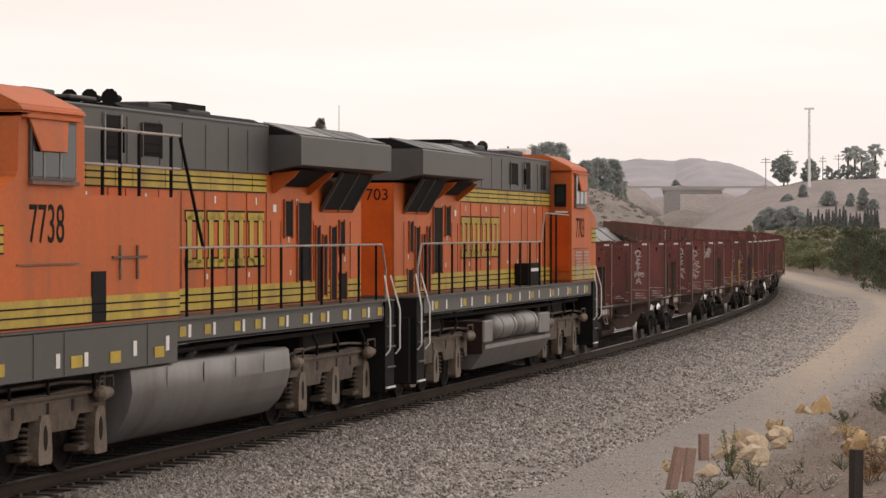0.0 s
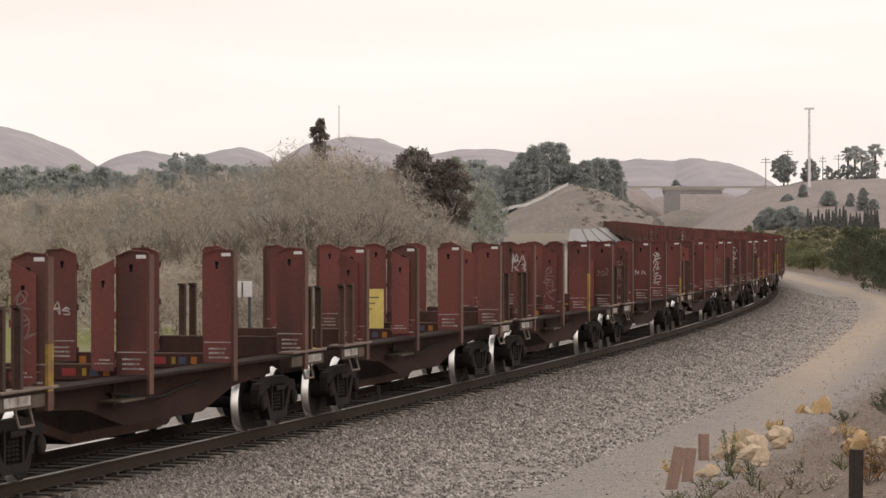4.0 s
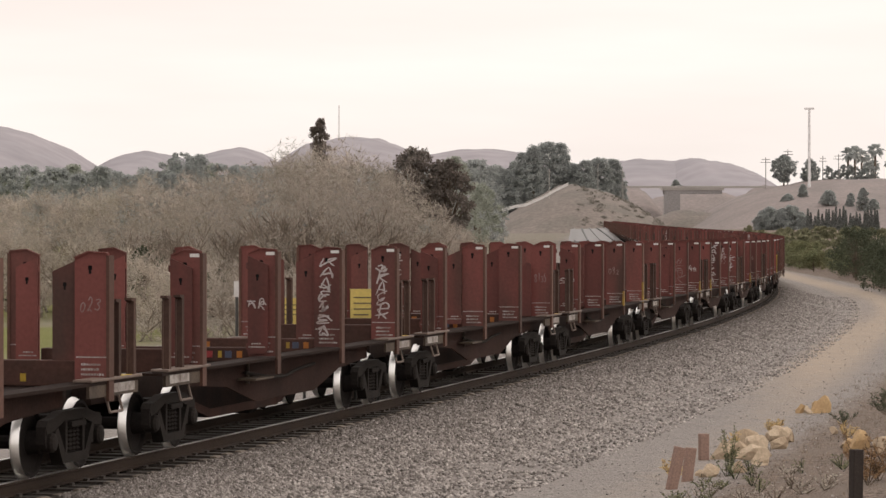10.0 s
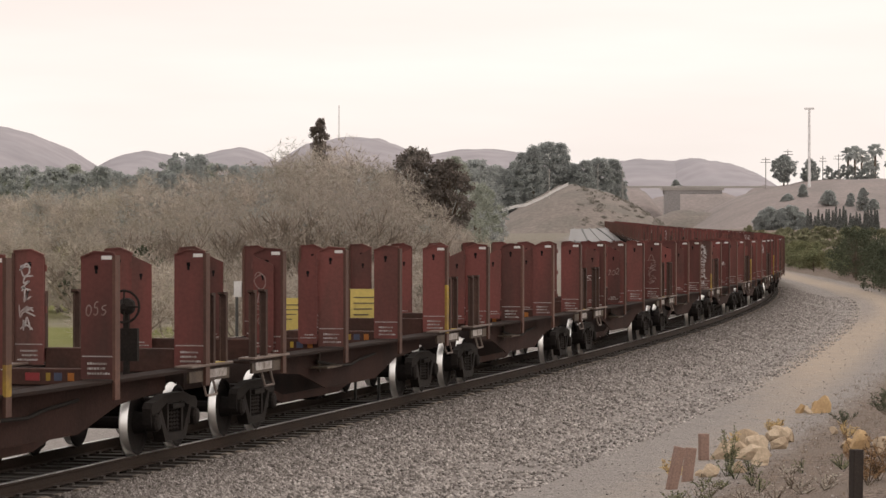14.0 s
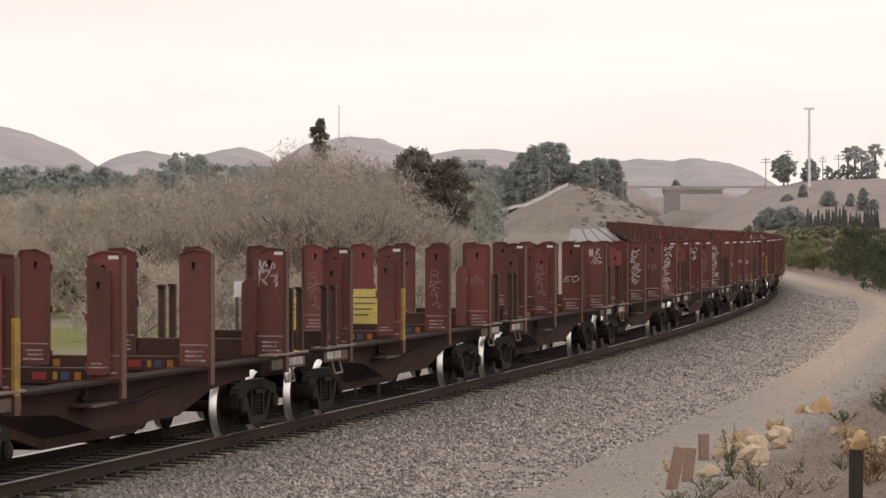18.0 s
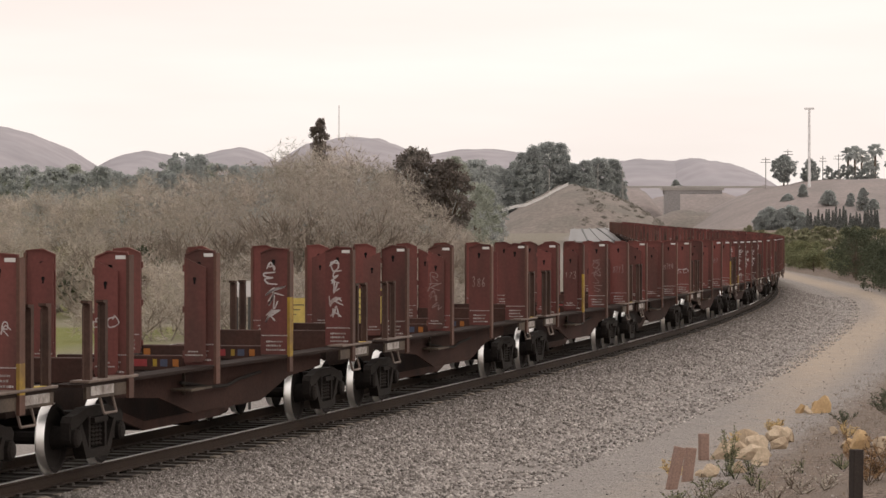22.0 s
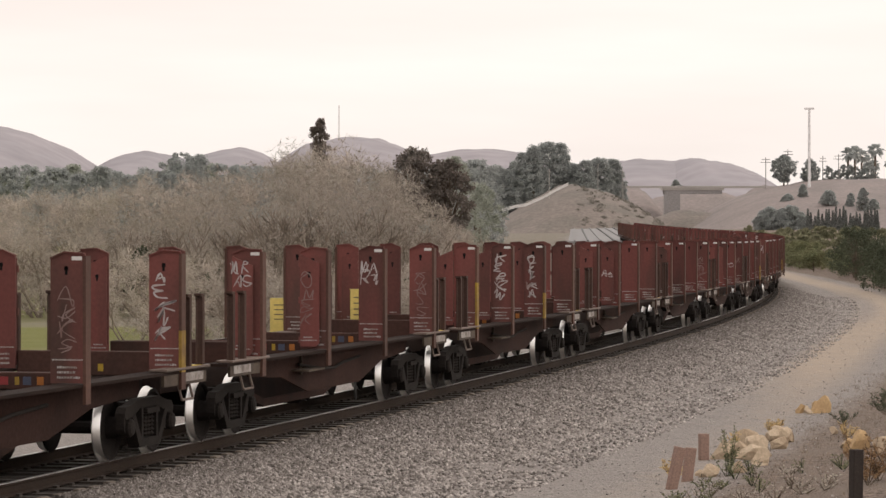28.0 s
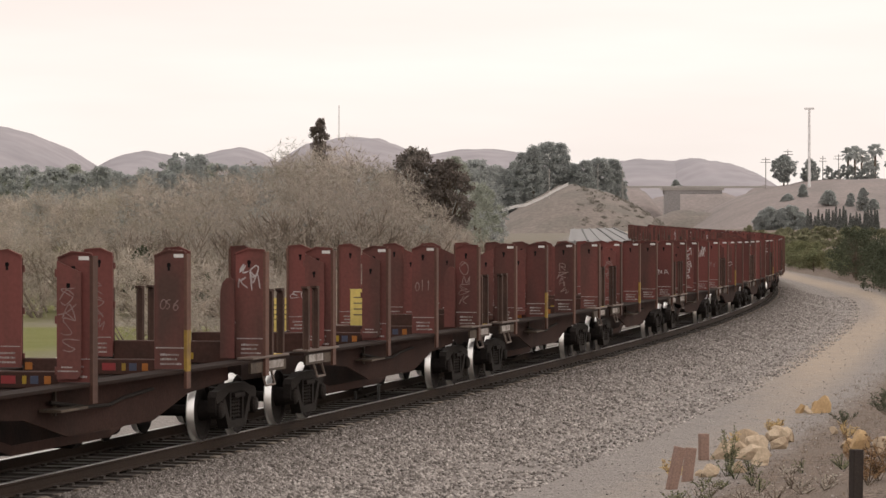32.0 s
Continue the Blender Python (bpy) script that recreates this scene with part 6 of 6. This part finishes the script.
            faces.append((k + b, k + a, k + 5))
    bm.free()
    me = bpy.data.meshes.new("ballast_stones")
    me.from_pydata(verts, [], faces)
    me.materials.append(stones_material())
    me.attributes.new("track_dark", "FLOAT", "POINT").data.foreach_set("value", stone_dark)
    tagged(new("ballast_stones", me), "loose grey crushed ballast stones", "gravel", kind="stuff")


def stones_material():
    m = material("crushed_stone", (0.25, 0.23, 0.215), 0.9, 0, 0.2, 6, 0, 30)
    n, l = m.node_tree.nodes, m.node_tree.links
    geo = n.new("ShaderNodeNewGeometry")
    ramp = n.new("ShaderNodeValToRGB")
    ramp.color_ramp.elements[0].color = (0.11, 0.097, 0.088, 1)
    ramp.color_ramp.elements[1].color = (0.59, 0.54, 0.505, 1)
    mid = ramp.color_ramp.elements.new(0.5)
    mid.color = (0.295, 0.265, 0.245, 1)
    l.new(geo.outputs["Random Per Island"], ramp.inputs[0])
    at = n.new("ShaderNodeAttribute")
    at.attribute_name = "track_dark"
    mx = n.new("ShaderNodeMix")
    mx.data_type = "RGBA"
    l.new(at.outputs["Fac"], mx.inputs[0])
    l.new(ramp.outputs[0], mx.inputs[6])
    mx.inputs[7].default_value = (0.075, 0.06, 0.05, 1)
    l.new(mx.outputs[2], n["Principled BSDF"].inputs["Base Color"])
    return m


def at_height(bx, dist, z):
    p = sight(bx, 0, dist)
    p.z = z
    return p


def level(by, dist):
    return EYE - by * dist / LENS


def build_background():
    rng = random.Random(11)
    dry = "hazy dry hill on the skyline"
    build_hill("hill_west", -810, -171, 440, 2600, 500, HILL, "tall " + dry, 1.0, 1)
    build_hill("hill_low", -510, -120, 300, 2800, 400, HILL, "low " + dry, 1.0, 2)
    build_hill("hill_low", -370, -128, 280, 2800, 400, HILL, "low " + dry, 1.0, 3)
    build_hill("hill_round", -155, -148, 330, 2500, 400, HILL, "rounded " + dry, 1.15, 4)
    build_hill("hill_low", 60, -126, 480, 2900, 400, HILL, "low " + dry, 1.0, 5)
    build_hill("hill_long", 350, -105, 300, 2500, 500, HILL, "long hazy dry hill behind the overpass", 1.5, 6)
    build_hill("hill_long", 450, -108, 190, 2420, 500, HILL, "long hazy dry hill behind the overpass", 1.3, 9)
    build_hill("mound", 238, -63, 235, 1150, 90, EMBANK, "dry grassy road embankment", 0.98, 7, 0.1)
    build_hill("valley_side", 450, -50, 230, 1420, 60, DRY, "dry brown slope seen under the overpass", 1.3, 17, 0.1)
    build_hill("hillside", 780, -72, 420, 1250, 160, DRY, "dry brown hillside with trees on top", 2.1, 8, 0.06)
    # distant woods
    for i in range(62):
        bx = -800 + i * 15.5 + rng.uniform(-7, 7)
        top = 100 + 31 * math.exp(-((bx + 445) / 34) ** 2) + 22 * math.exp(-((bx - 60) / 90) ** 2) + rng.uniform(-14, 8)
        if bx > 70:
            continue
        d = 620 + rng.uniform(-60, 60)
        base = at_height(bx, d, -2.5)
        h = level(-top, d) + 2.5
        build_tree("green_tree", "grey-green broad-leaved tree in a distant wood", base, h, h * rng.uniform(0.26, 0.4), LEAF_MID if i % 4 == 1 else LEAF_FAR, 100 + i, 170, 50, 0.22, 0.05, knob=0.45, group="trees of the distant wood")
    for bx, by, d, w, lab in ((78, -92, 1190, 7, "tall"), (96, -104, 1195, 8, "tall"), (116, -98, 1190, 8, "tall"), (128, -112, 1195, 7, "tall"), (142, -128, 1185, 7, "tall"), (160, -142, 1180, 8, "tall"), (182, -149, 1185, 9, "tall"), (207, -146, 1190, 8, "tall"), (232, -108, 1192, 7, "spreading"), (252, -113, 1185, 8, "spreading"), (277, -120, 1190, 8, "spreading"), (302, -116, 1195, 7, "spreading")):
        h = level(by, d) + 1
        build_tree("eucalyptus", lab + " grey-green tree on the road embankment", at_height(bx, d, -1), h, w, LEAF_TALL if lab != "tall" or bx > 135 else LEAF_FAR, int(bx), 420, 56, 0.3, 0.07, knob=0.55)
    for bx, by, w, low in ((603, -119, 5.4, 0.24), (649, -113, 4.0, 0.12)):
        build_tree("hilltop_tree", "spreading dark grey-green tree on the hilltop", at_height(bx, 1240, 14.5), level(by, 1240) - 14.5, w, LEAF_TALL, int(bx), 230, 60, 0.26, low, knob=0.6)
    # the nearer dark trees behind the willows
    d = 200
    build_tree("dark_tree", "dark brown-green broad tree behind the willows", at_height(-50, d, -2), level(-137, d) + 2, 2.5, LEAF_DARK, 5, 150, 100, 0.085, 0.5, knob=0.7)
    build_tree("dark_tree", "dark brown-green broad tree behind the willows", at_height(8, d, -2), level(-118, d) + 2, 1.9, LEAF_DARK, 15, 110, 100, 0.085, 0.42, knob=0.7)
    build_tree("conifer", "slim dark conifer rising over the willows", at_height(-217, 215, -2), level(-186, 215) + 2, 0.85, LEAF_DARK, 6, 60, 130, 0.07, 0.72, knob=1.1)
    build_tree("poplar", "pale green tree behind the willows", at_height(65, 420, -2), level(-74, 420) + 2, 3.6, LEAF_MID, 16, 90, 100, 0.14, 0.1, knob=0.65)
    # willow thicket
    for i in range(38):
        bx = -830 + i * 23.5 + rng.uniform(-8, 8)
        crest = 50 + 38 * float(smooth(-820, -350, bx)) + 50 * math.exp(-((bx + 212) / 92) ** 2) + rng.uniform(-14, 8)
        crest -= 108 * float(smooth(-110, 55, bx))
        d = 176 + rng.uniform(-12, 16)
        base = at_height(bx, d, -1.8)
        h = level(-crest, d) + 1.8
        build_twig_tree(base, h, max(2.2, h * 0.42), 300 + i, 900)
    for bx, crest, w, sprays in ((-268, 146, 1.5, 420), (-240, 138, 2.0, 420), (-205, 150, 2.0, 620), (-178, 144, 1.7, 420), (-150, 124, 2.2, 480), (-112, 104, 2.2, 480), (-75, 84, 2.0, 420), (-400, 96, 2.0, 300), (-520, 88, 1.8, 260)):
        h = level(-crest, 168) + 1.8
        build_twig_tree(at_height(bx, 168, -1.8), h, w, 400 - bx, sprays)
    for i in range(17):
        bx = -575 + i * 38 + rng.uniform(-14, 14)
        d = 136 + rng.uniform(-5, 10)
        build_twig_tree(at_height(bx, d, -1.75), rng.uniform(2.4, 3.8), rng.uniform(2.0, 2.8), 360 + i, 420)
    for i in range(6):
        build_tree("evergreen_bush", "dull olive bush among the willows", at_height(-820 + i * 150 + rng.uniform(-40, 40), 172, -1.8), rng.uniform(2.5, 4.5), 1.6, LEAF, 700 + i, 14, 60, 0.1, 0.1, category="shrub")
    # boards beside the far side of the track
    for bx0, bx1, by0, by1, name in ((-306, -235, 137, 197, "yellow"), (-164, -105, 121, 194, "yellow"), (-370, -338, 107, 135, "white")):
        dd = 62.0
        m = sight((bx0 + bx1) / 2, (by0 + by1) / 2, dd)
        w, h = (bx1 - bx0) * dd / LENS, (by1 - by0) * dd / LENS
        sg = thing("trackside_sign", name + " sign board on posts beyond the track", "sign", m=Matrix.Translation(m))
        bd = part("board", boxes((-w / 2, w / 2, -0.01, 0.01, -h / 2, h / 2)), SIGN_YELLOW if name == "yellow" else WHITE, sg)
        for e in (-0.35, 0.35):
            bm = bmesh.new()
            tube(bm, (w * e, 0.03, -m.z - 1.6), (w * e, 0.03, h / 2), 0.03)
            part("sign_post", bm, GREY, sg)
        if name == "white":
            part("board_gap", boxes((-w * 0.08, w * 0.0, -0.016, -0.012, -h * 0.5, h * 0.42)), GREY, bd, "dark upright gap")
        if name == "yellow":
            for k in range(4):
                part("text_bar", boxes((-w * 0.4, w * (0.35 - 0.1 * k), -0.016, -0.012, h * (0.28 - 0.14 * k), h * (0.31 - 0.14 * k))), BARK, bd, "dark bar of unreadable text")
    # shrubs beside the dirt track
    for i in range(26):
        s = 170 + i * 6
        d = 9.3 + rng.uniform(0.2, 4.5) - 1.5 * float(smooth(230, 170, s))
        tall = rng.uniform(1.6, 2.7) if s > 238 else rng.uniform(3.4, 4.6)
        build_tree("shrub", "green and tan roadside shrub" if s > 238 else "dark green roadside shrub", ground_at(s, d), tall, 1.5 + tall * 0.25, LEAF_LIGHT if s > 238 else LEAF, 500 + i, 70, 80, 0.06, 0.05, knob=0.7, category="shrub", group="shrubs by the dirt track")
    for i in range(10):
        build_tree("shrub", "green and tan roadside shrub", ground_at(330 + i * 12, 9 + i * 0.8), 2.2, 2.2, LEAF_LIGHT, 560 + i, 14, 60, 0.14, 0.05, category="shrub", group="shrubs by the dirt track")
    # overpass on the road embankment
    d = 1290
    br = thing("overpass", "pale concrete road overpass with a dark abutment", "bridge", m=Matrix.Translation((0, d, 0)))
    x = lambda b: b * d / LENS
    zt = level(-58, d)
    part("parapet", boxes((x(300), x(570), -5.2, -4.9, zt - 0.2, zt + 0.7)), CONCRETE, br)
    part("deck", boxes((x(386), x(496), -5, 5, zt - 1.0, zt - 0.2)), CONCRETE, br)
    part("girder", boxes((x(390), x(492), -4.6, -4.0, zt - 2.6, zt - 1.0)), CONCRETE_DARK, br)
    part("girder", boxes((x(390), x(492), 3.6, 4.2, zt - 2.6, zt - 1.0)), CONCRETE_DARK, br)
    part("abutment", boxes((x(392), x(418), -4.8, 4.8, -3, zt - 1.0)), CONCRETE_DARK, br, "dark concrete abutment")
    build_hill("valley_floor", 450, -14, 200, 1235, 40, EMBANK, "dry valley floor below the overpass", 1.3, 31, 0.15)
    build_hill("approach", 575, -62, 110, 1310, 60, DRY, "dry approach bank of the overpass", 1.3, 21)
    build_hill("approach", 330, -60, 90, 1330, 60, DRY, "dry approach bank of the overpass", 1.3, 22)
    # pale road barrier along the embankment
    bar = thing("road_barrier", "pale concrete barrier along the embankment road", "barrier")
    pts = [(104, -19), (128, -26), (148, -29), (152, -31), (175, -41), (200, -55), (222, -66)]
    for (b0, v0), (b1, v1) in zip(pts, pts[1:]):
        p, q = sight(b0, v0, 1100), sight(b1, v1, 1100)
        bm = bmesh.new()
        slab(bm, [(p.x, p.z - 0.7), (q.x, q.z - 0.7), (q.x, q.z + 0.35), (p.x, p.z + 0.35)], "y", p.y - 0.2, p.y + 0.2)
        part("barrier_panel", bm, WHITE, bar)
    # poles and masts
    d = 1240
    build_pole("light_mast", "tall pale high-mast light with a short crossbar", at_height(648, d - 40, 6), level(-198, d - 40) - 6, 0.62, ((level(-198, d - 40) - 6, 1.9, 0.35),), MAST, "light mast")
    for bx, by, w in ((571, -112, 1.7), (610, -126, 1.7), (672, -114, 1.2), (700, -118, 1.6)):
        build_pole("utility_pole", "wooden utility pole with crossarms on a hill", at_height(bx, d, 8), level(by, d) - 8, 0.22, ((level(by + 4, d) - 8, w, 0.12), (level(by + 9, d) - 8, w * 1.2, 0.12)), POLE_FAR, "utility pole")
    for bx, by in ((188, -92), (274, -100), (318, -92)):
        build_pole("street_lamp", "thin street lamp on the embankment", at_height(bx, 1120, 2), level(by, 1120) - 2, 0.14, (), CONCRETE, "street lamp")
    build_pole("radio_mast", "thin radio mast on a far hill", at_height(-184, 2400, 40), level(-204, 2400) - 40, 0.4, (), CONCRETE, "mast")
    for i, (bx, by) in enumerate(((716, -132), (728, -136), (740, -130), (764, -142), (762, -112), (790, -118), (752, -120))):
        build_palm(at_height(bx, 1250 + i * 6, 8), level(by, 1250) - 8, i)
    for i in range(7):
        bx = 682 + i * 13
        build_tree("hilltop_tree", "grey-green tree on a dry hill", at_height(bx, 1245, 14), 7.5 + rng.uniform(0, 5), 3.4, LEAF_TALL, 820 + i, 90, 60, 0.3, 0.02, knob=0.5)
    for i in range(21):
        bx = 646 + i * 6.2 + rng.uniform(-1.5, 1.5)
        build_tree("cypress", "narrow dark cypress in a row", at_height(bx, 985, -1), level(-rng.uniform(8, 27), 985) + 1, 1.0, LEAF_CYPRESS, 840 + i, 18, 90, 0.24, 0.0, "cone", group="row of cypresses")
    for bx, by, w in ((566, -22, 4.0), (580, -28, 4.5), (600, -24, 4.5), (616, -31, 4.8), (632, -18, 4.2), (412, -74, 3.0)):
        dd = 1340 if bx < 500 else 1000
        base = level(-47, dd) if bx < 500 else -1.0
        build_tree("hillside_bush", "round dark bush below the dry hillside", at_height(bx, dd, base), level(by, dd) - base, w, LEAF_TALL, 870 + int(bx), 130, 60, 0.25, 0.0, category="shrub", knob=0.75)
    # bushes on the slope of the hillside
    top = sight(780, -72, 1250)
    for bx, by, foot, w, mat in ((637, -66, -44, 2.2, LEAF_TALL), (682, -56, -27, 3.9, LEAF_TALL), (722, -50, -25, 2.2, LEAF_FAR), (743, -61, -18, 3.0, LEAF_TALL), (610, -48, -37, 2.6, LEAF_FAR), (762, -40, -20, 2.6, LEAF_FAR)):
        for dd in range(1092, 1251, 2):
            u = (bx * dd / LENS - top.x) / (420 * 1250 / LENS)
            z = -4 + (top.z + 4) * (0.5 + 0.5 * math.cos(math.pi * abs(u) ** 2.1)) * (1 - ((dd - 1250) / 160) ** 2)
            if z >= level(foot, dd):
                break
        build_tree("hillside_bush", "round dark bush on the dry hillside", at_height(bx, dd, z - 0.8), level(by, dd) - z + 0.8, w, mat, 870 + bx, 110, 60, 0.25, 0.0, category="shrub", knob=0.75)
    crest = sight(238, -63, 1150)
    reach = 235 * 1150 / LENS
    spots = []
    for i in range(260):
        u, v = rng.uniform(-0.05, 0.7), rng.uniform(-0.9, -0.02)
        g = (0.5 + 0.5 * math.cos(math.pi * abs(u) ** 0.98)) * (1 - v * v)
        g *= 1 + 0.1 * noise.noise(Vector((u * 3, v * 2, 7))) + 0.06 * noise.noise(Vector((u * 11, v * 6, 7)))
        if noise.noise(Vector((u * 7, v * 5, 2))) < -0.12:
            continue
        spots.append((Vector((crest.x + u * reach, crest.y + v * 90, -4 + (crest.z + 4) * g + 0.1)), rng.uniform(0.6, 1.7)))
    me = leaf_mesh("embankment_scrub", spots, 60, 0.2, SCRUB, 77, 0.5)
    tagged(new("embankment_scrub", me), "low dull scrub on the dry embankment", "shrub", kind="stuff")
    # green belt below the hillside
    for i in range(22):
        dd = 640 + rng.uniform(-60, 60)
        bx = 545 + i * 12 + rng.uniform(-6, 6)
        build_tree("hedge_shrub", "dull green and tan shrub in a belt below the hill", at_height(bx, dd, -2), level(14 + rng.uniform(-10, 8), dd) + 2, 2.3, LEAF_HEDGE, 960 + i, 60, 60, 0.17, 0.0, knob=0.6, category="shrub", group="shrubs below the hill")
    for i in range(12):
        dd = 470 + rng.uniform(-30, 30)
        build_tree("hedge_shrub", "dull green and tan shrub in a belt below the hill", at_height(540 + i * 19 + rng.uniform(-7, 7), dd, -2), level(25 + rng.uniform(-6, 6), dd) + 2, 2.4, LEAF_HEDGE, 990 + i, 60, 60, 0.13, 0.0, knob=0.6, category="shrub", group="shrubs below the hill")
    # low sheet-metal roof beyond the bend
    d0, d1 = 470.0, 700.0
    p = [sight(222, 37, d0), sight(360, 37, d0), sight(305, 13, d1), sight(226, 15, d1)]
    shed = thing("metal_roof", "low grey sheet-metal roof with dark seams", "roof")
    bm = bmesh.new()
    lo = [bm.verts.new(v) for v in p]
    hi = [bm.verts.new(v - Vector((0, 0, 0.4))) for v in p]
    bm.faces.new(lo)
    bm.faces.new(hi[::-1])
    for i in range(4):
        bm.faces.new((lo[i], lo[(i + 1) % 4], hi[(i + 1) % 4], hi[i]))
    bmesh.ops.recalc_face_normals(bm, faces=bm.faces[:])
    part("roof_sheet", bm, SHEET, shed)
    for k in range(6):
        t = 0.08 + k * 0.17
        bm = bmesh.new()
        tube(bm, p[3].lerp(p[2], t) + Vector((0, 0, 0.1)), p[0].lerp(p[1], t) + Vector((0, 0, 0.1)), 0.16, 0.16, 4)
        part("seam", bm, GREY if k % 2 else SHEET, shed)
    bm = bmesh.new()
    tube(bm, (p[0] + p[2]) / 2 - Vector((0, 0, 4)), (p[0] + p[2]) / 2 - Vector((0, 0, 0.4)), 2.5, 2.5, 8)
    part("support", bm, CONCRETE_DARK, shed)


def motions():
    times = [t for t in range(33)]
    for k, car in enumerate(WAGONS):
        walk(car, [(t, track_pose(FIRST + PITCH * (k + 0.5) - SPEED * t)) for t in times])
    for loco, s, turn in LOCOS:
        walk(loco, [(t, track_pose(s - SPEED * t) @ pose(0, 0, 0, 0, 0, turn)) for t in times])


build_ground()
build_rails()
build_background()
build_foreground()
LOCOS = [(build_loco("7703", True), 53.27, 180), (build_loco("7738", False), 30.57, 0)]
WAGONS = build_train()
build_ties()
motions()
